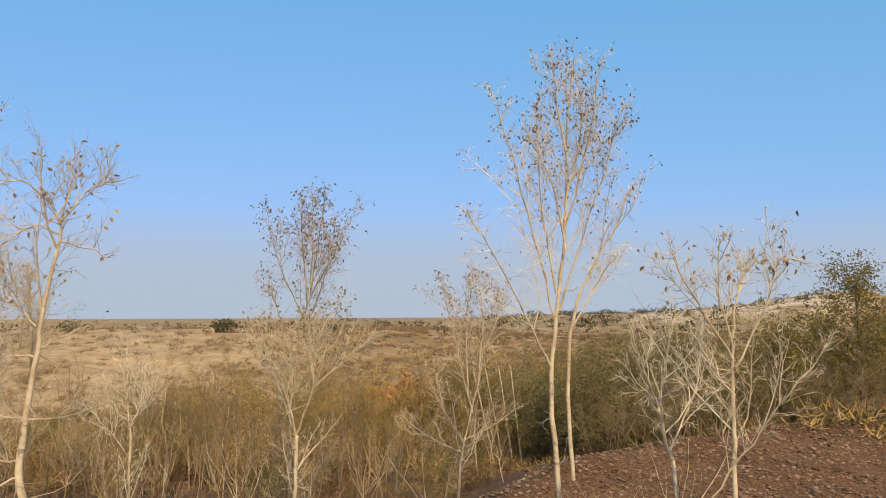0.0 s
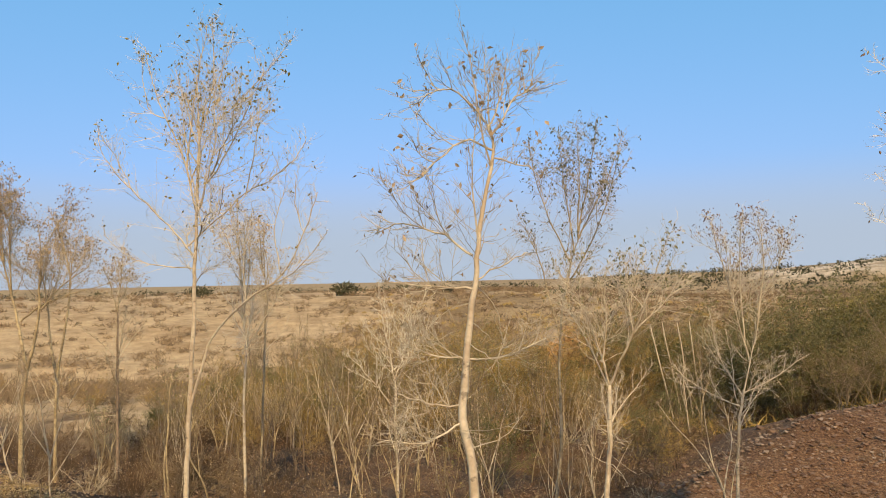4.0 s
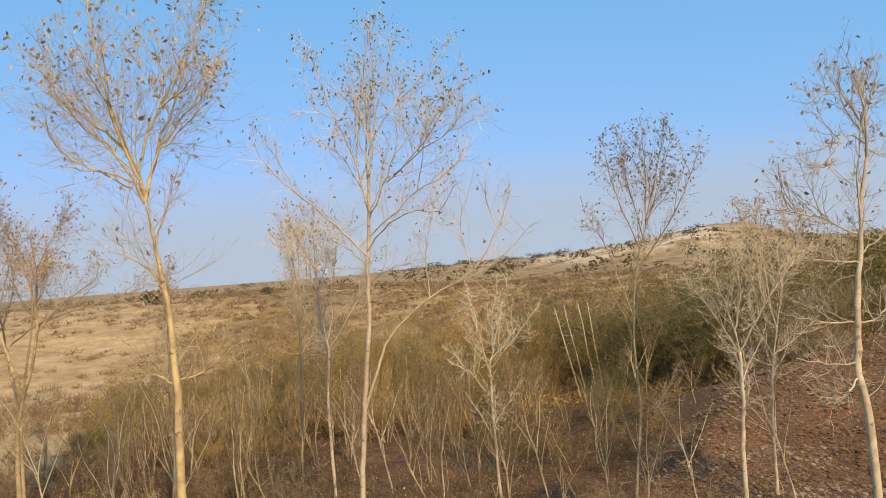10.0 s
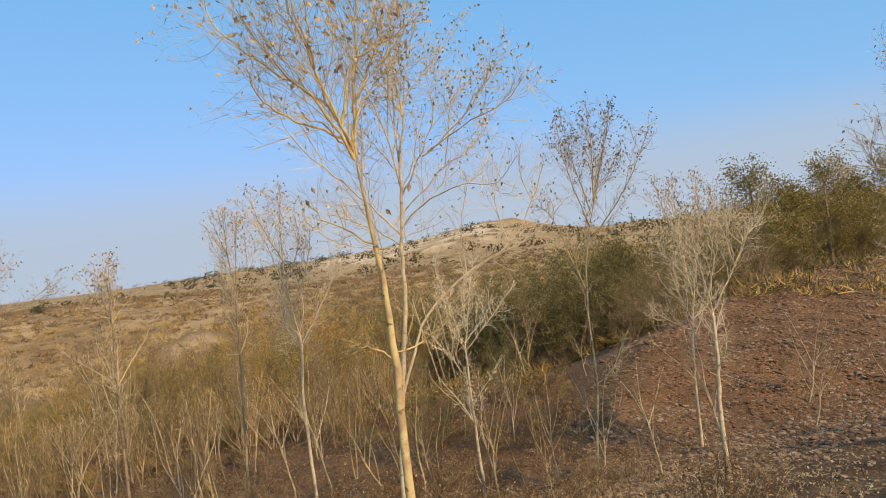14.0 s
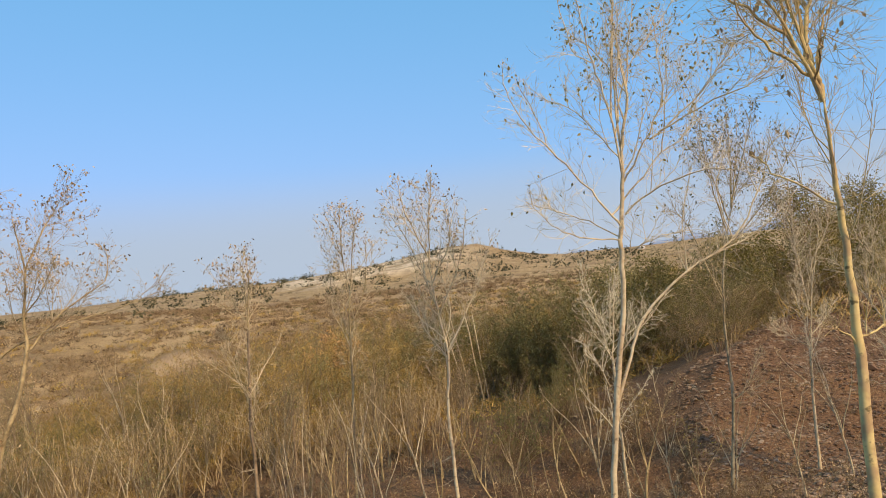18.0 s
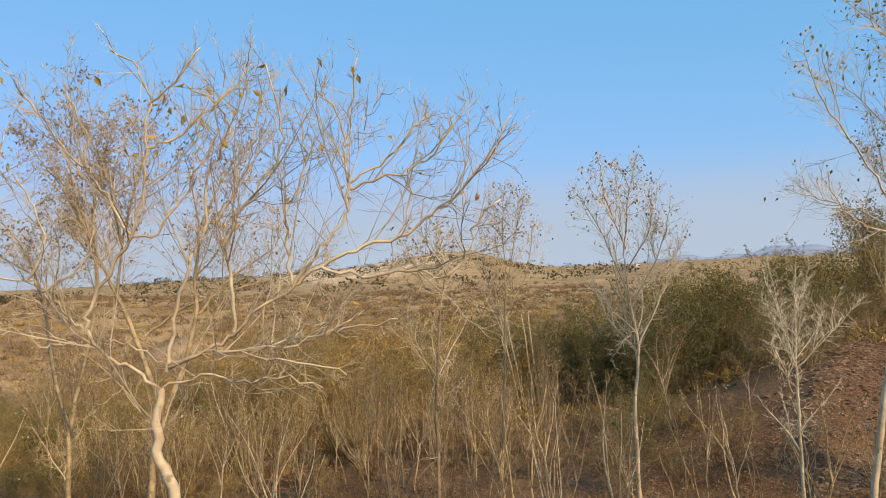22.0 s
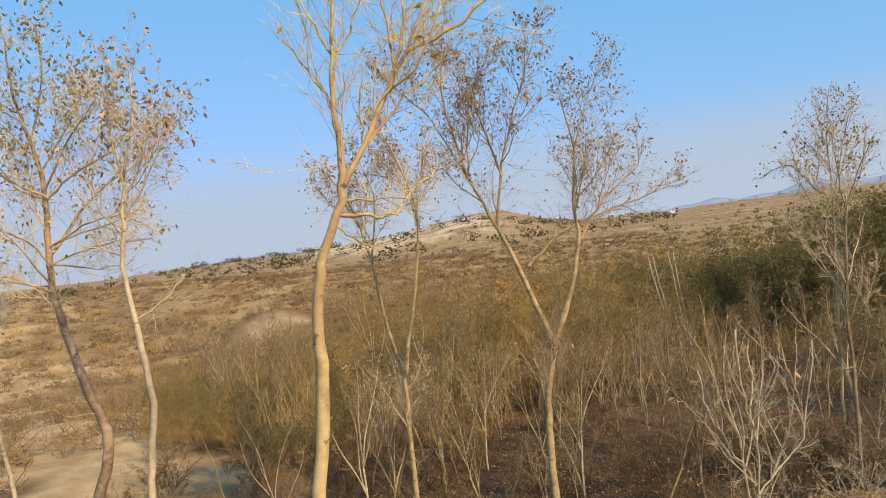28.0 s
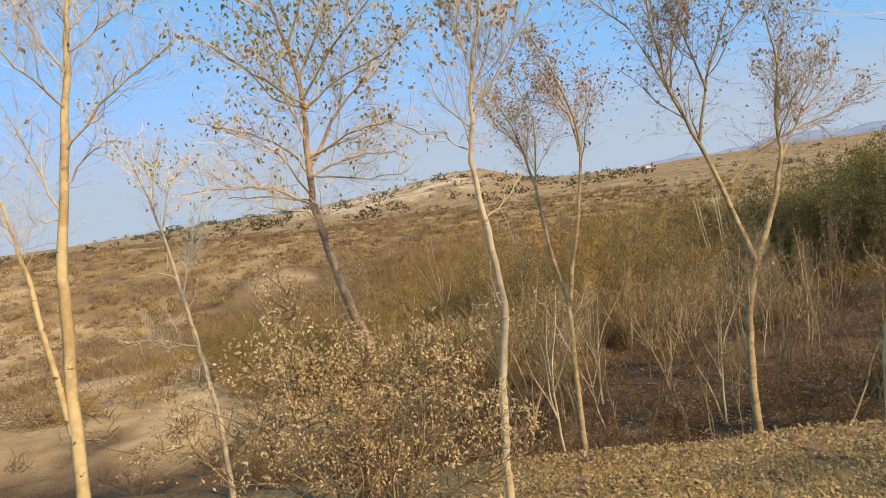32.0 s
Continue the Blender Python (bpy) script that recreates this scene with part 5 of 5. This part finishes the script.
def bare_stem(seed, h, stems):
    """Thin crooked bare stems from one root, with a few twigs."""
    rnd, root, tw = random.Random(seed), new("bare_stem"), Shape()
    way = Vector((rnd.gauss(0, 0.12), rnd.gauss(0, 0.12), 1)).normalized()
    for k in range(stems):
        s = Shape()
        pts = branch(s, Vector((0.04 * k, 0, -0.06)), way + random_way(rnd) * 0.2 * k, h * rnd.uniform(0.75, 1.0), 0.011 + 0.005 * h, rnd, 0.15, 5, 7, 0.2)
        s.object("stem", BARK["dun" if seed % 2 else "tan"], root)
        for _ in range(rnd.randint(4, 8)):
            i = rnd.randint(2, 6)
            sub = branch(tw, pts[i], way * 0.6 + random_way(rnd) * 0.8, h * rnd.uniform(0.15, 0.35), 0.009, rnd, 0.4, 3, 4)
            for q in sub[1:]:
                tw.blade(q, q + (way + random_way(rnd)).normalized() * rnd.uniform(0.1, 0.4), 0.004, rnd)
    tw.object("crown", TWIG["grey"], root, "sparse side twigs", False)
    return tagged(root, "thin crooked bare stem among the thickets", "stem", "bare stems")


STICKS = [bare_stem(951, 3.2, 1), bare_stem(952, 4.2, 2), bare_stem(953, 2.4, 3), bare_stem(954, 3.8, 1), bare_stem(955, 2.9, 2)]
for k, (x, y) in enumerate([(-16.0, 27.0), (-9.0, 29.5), (-19.0, 30.0), (-5.0, 31.0), (-22.0, 33.0)]):
    place(STICKS[k], x, y)
for x, y in scatter(rnd, 40, -26, 4, 20, 45, lambda x, y: floor_of_hollow(x, y) and not (x < -21 and rnd.random() < 0.5)):
    again(rnd.choice(STICKS), x, y, rnd.uniform(0, 360), rnd.uniform(0.6, 1.15), rnd.uniform(-9, 9))

# a looser stand of thin dark stems and brush where the wash runs out into the hollow
grove = random.Random(19)
for x, y in scatter(grove, 26, -20, -12, 35, 43, floor_of_hollow):
    again(BRUSH[grove.choice((0, 1, 1, 3, 4))], x, y, grove.uniform(0, 360), grove.uniform(0.55, 1.0), grove.uniform(-6, 6))
for x, y in scatter(grove, 22, -26, -19, 37, 44, floor_of_hollow):
    again(BRUSH[grove.choice((1, 3, 4, 5))], x, y, grove.uniform(0, 360), grove.uniform(0.5, 0.9), grove.uniform(-6, 6))
for x, y in scatter(grove, 22, -22, -6, 25, 41, floor_of_hollow):
    again(grove.choice(STICKS), x, y, grove.uniform(0, 360), grove.uniform(0.8, 1.25), grove.uniform(-8, 8))
for x, y in scatter(grove, 12, -14, -2, 35, 43, floor_of_hollow):
    again(SAPLINGS[grove.choice((3, 4, 5))], x, y, grove.uniform(0, 360), grove.uniform(0.7, 1.0), grove.uniform(-6, 6))
for x, y in scatter(grove, 9, -12, -3, 37, 43, floor_of_hollow):
    again(BRANCHY[grove.choice((0, 1))], x, y, grove.uniform(0, 360), grove.uniform(0.6, 0.95), grove.uniform(-8, 8))

# ---- evergreens to the right ----
GREENS = [green_tree(31, 7.6, 2.6, "dense dull green tree behind the red mound"), green_tree(32, 6.2, 2.3, "bushy olive-green tree behind the red mound")]
place(GREENS[0], 20.3, 38.6, 0, 1.08)
place(GREENS[1], 17.0, 40.0, 0, 1.0)
for x, y, k, s in [(23.6, 39.2, 1, 1.15), (26.8, 39.0, 0, 1.05), (30.2, 39.6, 1, 1.2), (33.6, 39.4, 0, 1.1), (37.5, 40.5, 1, 1.25), (41.0, 41.5, 0, 1.1), (45.0, 43.0, 0, 1.15), (29.0, 43.5, 0, 1.0), (13.2, 43.0, 1, 1.1), (21.5, 46.0, 0, 1.0), (9.5, 42.5, 2, 1.45), (11.5, 45.0, 1, 1.1), (8.6, 48.5, 2, 1.5),
                   (8.2, 43.6, 2, 1.3), (12.4, 41.0, 2, 1.4), (50.0, 45.0, 1, 1.2), (8.0, 46.5, 2, 1.4), (35.0, 46.0, 0, 1.1), (16.0, 41.2, 2, 1.45), (14.5, 47.0, 1, 1.15), (4.6, 54.0, 2, 1.4)]:
    again(GREENS[k] if k < 2 else TALL[2], x, y, 70 * k + 13 * s * 10 + x, s)
for n in range(38):
    f = 0.3 + n * 0.0925
    i = min(int(f), len(RIDGE) - 2)
    p = RIDGE[i] + (RIDGE[i + 1] - RIDGE[i]) * (f - i)
    again(TALL[rnd.choice((3, 1, 1, 2))], p[0] + rnd.uniform(-0.8, 0.8), p[1] + rnd.uniform(1.0, 3.6), rnd.uniform(0, 360), rnd.uniform(0.6, 1.0), rnd.uniform(-6, 6))

# ---- pale upright stems and the orange bush ----
for k in range(4):
    pole = new("bare_stem")
    s = Shape()
    lean = Vector((-0.22 + 0.04 * k, 0.0, 1))
    s.tube([lean * h + random_way(rnd) * 0.04 for h in (-0.1, 1.5, 3.0, 4.6, 6.0)], [0.055, 0.05, 0.045, 0.035, 0.02], 6)
    s.object("stem", BARK["cream"], pole)
    tw, tips = Shape(), []
    clothe([lean * 3.5, lean * 4.6, lean * 5.8], tw, None, tips, rnd, 0.8, 0.3, 0.012, 0.3)
    tw.object("crown", TWIG["cream"], pole, "", False)
    tagged(pole, "tall pale bare stem leaning in the scrub", "tree", "pale stems")
    place(pole, 3.2 + 0.55 * k, 50.0 + 0.5 * (k % 2))
orange = shrub(41, 3.0, 26, TWIG["brown"], "orange", 7000, "shrub with dead orange-brown leaves still hanging", "leafy shrubs", 0.22, 0.13, 6)
place(orange, -2.4, 58.2, 0, 1.9)
leafy = shrub(42, 2.15, 26, TWIG["grey"], "tan", 12000, "bush thick with small withered tan leaves on the bank", "leafy shrubs", 0.34, 0.031, 7)
place(leafy, -31.5, 19.6, 0, 1.0)
pale = shrub(43, 0.9, 22, TWIG["tan"], "yellow_green", 700, "small leafy bush with pale leaves on the bank", "leafy shrubs", 0.9, 0.07, 4)
place(pale, -33.3, 20.6, 0, 1.0)

# ---- scrub of the middle distance and bushes far off ----
def scrub_stuff(name, mat, count, near, far, left, right, tall, blades, seed, label, keep=lambda x, y, r, az: True, wide=0.02):
    rnd, s = random.Random(seed), Shape()
    for _ in range(count):
        a, r = radians(rnd.uniform(left, right)), math.exp(rnd.uniform(math.log(near), math.log(far)))
        x, y = HUB[0] + r * math.sin(a), HUB[1] + r * math.cos(a)
        if not keep(x, y, r, math.degrees(a)) or math.hypot(x + 4.5, (y - 122) * 0.7) < 7:
            continue
        z = ground_at(x, y)
        h = tall * rnd.uniform(0.5, 1.2)
        for _ in range(blades):
            b = Vector((x + rnd.gauss(0, 0.35 * h), y + rnd.gauss(0, 0.35 * h), z - 0.05 + h * 0.3 * rnd.random()))
            tip = b + (random_way(rnd) + Vector((0, 0, 0.7))).normalized() * h * rnd.uniform(0.3, 0.7)
            s.blade(b, tip, wide * (1 + r / 90), rnd)
    tagged(s.object(name, mat, None, "", False), label, "scrub", kind="stuff")


scrub_stuff("scrub", SCRUB["fawn"], 1000, 45, 260, -44, 62, 1.3, 26, 51, "brown leafless scrub over the hollow slopes", lambda x, y, r, az: az > 4 or ripple(x, y, 31) < 0.05)
scrub_stuff("scrub", SCRUB["fawn"], 1300, 105, 300, -42, 24, 2.0, 30, 54, "brown scrub in soft domes on the far slope", lambda x, y, r, az: ripple(x, y, 31) + 0.6 * ripple(x, y, 70) < 0.3)
scrub_stuff("scrub", SCRUB["ochre"], 1500, 42, 200, -10, 62, 1.5, 26, 52, "ochre dry scrub on the slope")
scrub_stuff("scrub", SCRUB["green"], 700, 42, 230, 6, 64, 1.5, 26, 53, "dull green scrub on the slope")


scrub_stuff("scrub", SCRUB["fawn"], 520, 50, 150, -34, 22, 2.1, 64, 55, "soft brown domes of leafless scrub on the sandy slope", lambda x, y, r, az: ripple(x, y, 23) < 0.35, 0.014)


scrub_stuff("scrub", SCRUB["fawn"], 2600, 75, 340, -12, 36, 1.7, 22, 56, "brown scrub close over the slope beyond the hollow")
scrub_stuff("scrub", SCRUB["brown"], 800, 70, 260, -6, 40, 1.5, 22, 57, "dark scrub among the paler brown on the slope")


def far_bushes(count, left, right, near, far, seed, tall, clump):
    """Small uneven dark bushes and trees far off, some alone and some in clumps."""
    rnd, s = random.Random(seed), Shape()
    while count > 0:
        a, r = radians(rnd.uniform(left, right)), math.exp(rnd.uniform(math.log(near), math.log(far)))
        x, y = HUB[0] + r * math.sin(a), HUB[1] + r * math.cos(a)
        if clump and ripple(x, y, clump) < rnd.uniform(-0.1, 0.5):
            continue
        count -= 1
        z, h = ground_at(x, y), tall * (0.25 + 0.95 * rnd.random() ** 2)
        for _ in range(24):
            p = Vector((x + rnd.gauss(0, 0.45 * h), y + rnd.gauss(0, 0.45 * h), z + h * rnd.uniform(0.05, 0.85)))
            s.leaf(p, random_way(rnd), h * rnd.uniform(0.25, 0.55), rnd)
    tagged(s.object("far_bushes", LEAF["dark"], None, "", False), "dark bushes scattered over the far hillside", "bushes", kind="stuff")


far_bushes(520, -46, 66, 300, 1000, 61, 3.0, 110)
far_bushes(330, 4, 40, 480, 1060, 66, 5.5, 60)
far_bushes(170, -46, 66, 1000, 1120, 62, 4.5, 160)
far_bushes(110, 6, 17, 1090, 1180, 64, 8.0, 0)
far_bushes(60, 31, 41, 1300, 1500, 65, 14.0, 0)
far_bushes(60, -44, 10, 200, 300, 63, 2.0, 60)
for x, y, size in ((-56, 204, 1.0), (-92, 196, 0.8), (-30, 214, 0.5)):
    lone, rnd2 = Shape(), random.Random(int(size * 10))
    for _ in range(240):
        v = random_way(rnd2) * rnd2.random() ** 0.4
        lone.leaf(Vector((x + v.x * 3.6 * size, y + v.y * 3.6 * size, ground_at(x, y) + 1.9 * size + v.z * 1.9 * size)), random_way(rnd2), 1.0 * size, rnd2)
    bush = new("bush")
    lone.object("foliage", LEAF["dark"], bush, "", False)
    tagged(bush, "round dark green bush alone on the sandy rise", "bush", "lone bushes")

# ---- grass, litter and stones ----
def turf():
    rnd, s = random.Random(71), Shape()
    for _ in range(11000):
        x, y = beside(rnd, 3.0, 4.98, 4.0, 13.9)
        z = ground_at(x, y)
        for _ in range(4):
            b = Vector((x + rnd.gauss(0, 0.05), y + rnd.gauss(0, 0.05), z - 0.01))
            s.blade(b, b + Vector((rnd.gauss(0, 0.06), rnd.gauss(0, 0.06), rnd.uniform(0.03, 0.13))), 0.006, rnd)
    tagged(s.object("grass", SCRUB["straw"], None, "", False), "short dry yellow grass on the flat below the bank", "grass", kind="stuff")
    s = Shape()
    for n in range(34000):
        x, y = beside(rnd, 0.7, 4.98, 8.0, 24.0) if n % 3 else beside(rnd, 3.3, 4.98, 3.0, 14.2)
        w = Vector((rnd.uniform(-1, 1), rnd.uniform(-1, 1), rnd.uniform(-0.1, 0.5))).normalized()
        s.leaf(Vector((x, y, ground_at(x, y) + 0.015)), w, rnd.uniform(0.05, 0.11), rnd)
    tagged(s.object("leaf_litter", LEAF["brown"], None, "", False), "fallen brown leaves on the ground", "leaf litter", kind="stuff")
    s = Shape()
    for x, y in scatter(rnd, 15000, -25, 1, 22, 44, floor_of_hollow):
        w = Vector((rnd.uniform(-1, 1), rnd.uniform(-1, 1), rnd.uniform(-0.1, 0.6))).normalized()
        s.leaf(Vector((x, y, ground_at(x, y) + 0.02)), w, rnd.uniform(0.06, 0.13), rnd)
    tagged(s.object("leaf_litter", LEAF["red_brown"], None, "", False), "russet leaves fallen over the floor of the hollow", "leaf litter", kind="stuff")
    s = Shape()
    for _ in range(22000):
        x, y = beside(rnd, 3.9, 4.98, 3.0, 13.9)
        w = Vector((rnd.uniform(-1, 1), rnd.uniform(-1, 1), rnd.uniform(-0.1, 0.6))).normalized()
        s.leaf(Vector((x, y, ground_at(x, y) + 0.02)), w, rnd.uniform(0.035, 0.08), rnd)
    tagged(s.object("leaf_litter", LEAF["tan"], None, "", False), "pale curled leaves strewn over the short grass", "leaf litter", kind="stuff")


def rock(s, x, y, size, rnd):
    z = ground_at(x, y)
    k, pts = len(s.v), []
    for sx, sy, sz in ((1, 0, 0), (-1, 0, 0), (0, 1, 0), (0, -1, 0), (0.6, 0.6, 0.6), (-0.6, 0.6, 0.7), (0.6, -0.6, 0.7), (-0.6, -0.6, 0.6)):
        s.v.append(Vector((x + sx * size * rnd.uniform(0.6, 1.2), y + sy * size * rnd.uniform(0.6, 1.2), z + sz * size * rnd.uniform(0.5, 1.1))))
    for f in ((4, 5, 7, 6), (0, 2, 4), (2, 5, 4), (2, 1, 5), (1, 7, 5), (1, 3, 7), (3, 6, 7), (3, 0, 6), (0, 4, 6)):
        s.f.append(tuple(k + i for i in f))


def stones():
    rnd, s = random.Random(81), Shape()
    n = 0
    while n < 40000:
        x, y = rnd.uniform(-6, 34), rnd.uniform(17, 40)
        h, _ = along(RIDGE, np.array([x]), np.array([y]))
        if -17 < h[0] < 1.5:
            rock(s, x, y, 0.02 + 0.1 * rnd.random() ** 3.5, rnd)
            n += 1
    for _ in range(2600):
        x, y = rnd.gauss(1, 6), rnd.gauss(20, 3)
        if along(TRACK, np.array([x]), np.array([y]))[0][0] > 12:
            rock(s, x, y, 0.018 + 0.09 * rnd.random() ** 4, rnd)
    for _ in range(5000):
        x, y = beside(rnd, 0.3, 4.98, 9, 22)
        rock(s, x, y, 0.02 + 0.06 * rnd.random() ** 3, rnd)
    tagged(s.object("gravel", STONE, None, "", False), "reddish gravel and rubble over the mound", "gravel", kind="stuff")
    for n in range(40):
        if n < 26:
            x, y = rnd.uniform(-1, 26), rnd.uniform(20, 38)
        else:
            x, y = beside(rnd, 3.6, 4.98, 10, 17)
        one = Shape()
        rock(one, x, y, rnd.uniform(0.1, 0.22), rnd)
        tagged(one.object("stone", STONE, None, "", False), "rough pale reddish stone lying on the ground", "stone", "loose stones")


def mound_growth():
    rnd, s = random.Random(83), Shape()
    n = 0
    while n < 420:
        x, y = rnd.uniform(-4, 34), rnd.uniform(18, 38)
        h, _ = along(RIDGE, np.array([x]), np.array([y]))
        if -17 < h[0] < 1 and rnd.random() < 0.25 + 0.04 * -h[0]:
            n += 1
            z, size = ground_at(x, y), rnd.uniform(0.08, 0.34)
            for _ in range(22):
                p = Vector((x + rnd.gauss(0, size * 0.3), y + rnd.gauss(0, size * 0.3), z - 0.01))
                s.blade(p, p + (random_way(rnd) + Vector((0, 0, 1.1))).normalized() * size, 0.006, rnd)
    tagged(s.object("dry_tufts", SCRUB["fawn"], None, "", False), "small dry tufts between the stones of the mound", "grass", kind="stuff")
    for _ in range(16):
        x, y = rnd.uniform(0, 26), rnd.uniform(20, 34)
        again(BRUSH[1], x, y, rnd.uniform(0, 360), rnd.uniform(0.2, 0.4), rnd.uniform(-6, 6))


def far_house():
    """A small pale house far off by the skyline."""
    x, y = HUB[0] + 900 * math.sin(radians(40.5)), HUB[1] + 900 * math.cos(radians(40.5))
    house = new("house")
    house.location, house.scale = (x, y, ground_at(x, y)), (0.5, 0.5, 0.45)
    plaster, nodes, links, bsdf = material("pale_plaster", 0.9)
    tint = ramp(nodes, [(0.3, (0.6, 0.57, 0.52)), (0.7, (0.78, 0.75, 0.7))])
    links.new(noise_node(nodes, links, 0.8).outputs["Fac"], tint.inputs["Fac"])
    links.new(tint.outputs["Color"], bsdf.inputs["Base Color"])
    wall = [(sx * 7, sy * 4, z) for z in (-1, 4.2) for sx, sy in ((-1, -1), (1, -1), (1, 1), (-1, 1))]
    mesh_object("wall", wall, [(0, 1, 5, 4), (1, 2, 6, 5), (2, 3, 7, 6), (3, 0, 4, 7), (4, 5, 6, 7)], plaster, house)
    top = [(sx * 7.5, sy * 4.5, 4.21) for sx, sy in ((-1, -1), (1, -1), (1, 1), (-1, 1))] + [(-7.5, 0, 5.8), (7.5, 0, 5.8)]
    mesh_object("roof", top, [(0, 1, 5, 4), (2, 3, 4, 5), (1, 2, 5), (3, 0, 4), (3, 2, 1, 0)], plaster, house)
    tagged(house, "small pale house far off by the skyline", "house")


STONES_SEEN = [
    (-27.0, 23.4, 0.13, "pale stone lying in the short dry grass"), (-22.0, 22.9, 0.14, "pale flat stone at the edge of the grass"),
    (10.0, 27.2, 0.34, "dark reddish rock standing out of the mound"), (10.35, 27.0, 0.2, "reddish broken rock beside a larger one"), (9.6, 27.3, 0.17, "reddish broken rock beside a larger one"),
]


def marked_stones():
    rnd = random.Random(85)
    for x, y, size, label in STONES_SEEN:
        one = Shape()
        rock(one, x, y, size, rnd)
        tagged(one.object("stone", STONE, None, "", False), label, "stone", "loose stones")


turf()
stones()
far_house()
marked_stones()
mound_growth()

# ---- mountains on the horizon with painted haze, and a glowing haze sheet ----
def mountains():
    m, nodes, links, bsdf = material("haze_tinted_rock", 1.0)
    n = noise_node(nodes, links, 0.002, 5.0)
    # the haze of distance is put into the ridge's blue-grey base colour
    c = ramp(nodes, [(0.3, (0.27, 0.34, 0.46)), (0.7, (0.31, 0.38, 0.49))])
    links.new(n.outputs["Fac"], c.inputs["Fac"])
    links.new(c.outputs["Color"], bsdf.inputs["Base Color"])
    # added emissive sheet, clear towards its top, that imitates haze above the plain
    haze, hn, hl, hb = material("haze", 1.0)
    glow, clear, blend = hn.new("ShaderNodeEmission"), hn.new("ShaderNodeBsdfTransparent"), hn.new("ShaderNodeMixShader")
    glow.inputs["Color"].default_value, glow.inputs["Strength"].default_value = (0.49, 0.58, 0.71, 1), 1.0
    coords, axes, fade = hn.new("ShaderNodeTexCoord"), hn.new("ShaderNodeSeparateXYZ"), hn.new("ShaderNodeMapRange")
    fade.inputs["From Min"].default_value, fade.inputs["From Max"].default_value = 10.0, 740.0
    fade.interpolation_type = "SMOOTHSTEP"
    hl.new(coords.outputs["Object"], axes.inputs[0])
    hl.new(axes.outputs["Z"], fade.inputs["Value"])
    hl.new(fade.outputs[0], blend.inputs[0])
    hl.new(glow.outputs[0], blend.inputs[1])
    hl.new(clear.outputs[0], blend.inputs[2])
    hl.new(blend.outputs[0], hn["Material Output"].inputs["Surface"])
    for name, m2, span, height, label in (("backdrop", m, (28, 95), lambda a: 0.95 * math.exp(-((a - 55) / 12) ** 2) + 0.16 * math.sin(a * 0.9) + 0.09 * math.sin(a * 2.3), "mountain ridge on the horizon, tinted blue to stand for haze"),
                                          ("backdrop", haze, (-75, 110), lambda a: 9.0, "glowing backdrop sheet standing in for haze over the plain")):
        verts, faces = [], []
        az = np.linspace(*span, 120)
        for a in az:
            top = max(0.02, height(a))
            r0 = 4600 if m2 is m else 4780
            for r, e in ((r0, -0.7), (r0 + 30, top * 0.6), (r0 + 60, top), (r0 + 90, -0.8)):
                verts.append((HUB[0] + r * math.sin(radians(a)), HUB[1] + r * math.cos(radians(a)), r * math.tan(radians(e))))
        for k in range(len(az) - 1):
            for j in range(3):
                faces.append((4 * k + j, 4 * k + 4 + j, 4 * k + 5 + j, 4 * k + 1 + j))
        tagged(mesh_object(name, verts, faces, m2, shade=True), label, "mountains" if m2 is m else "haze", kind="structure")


mountains()
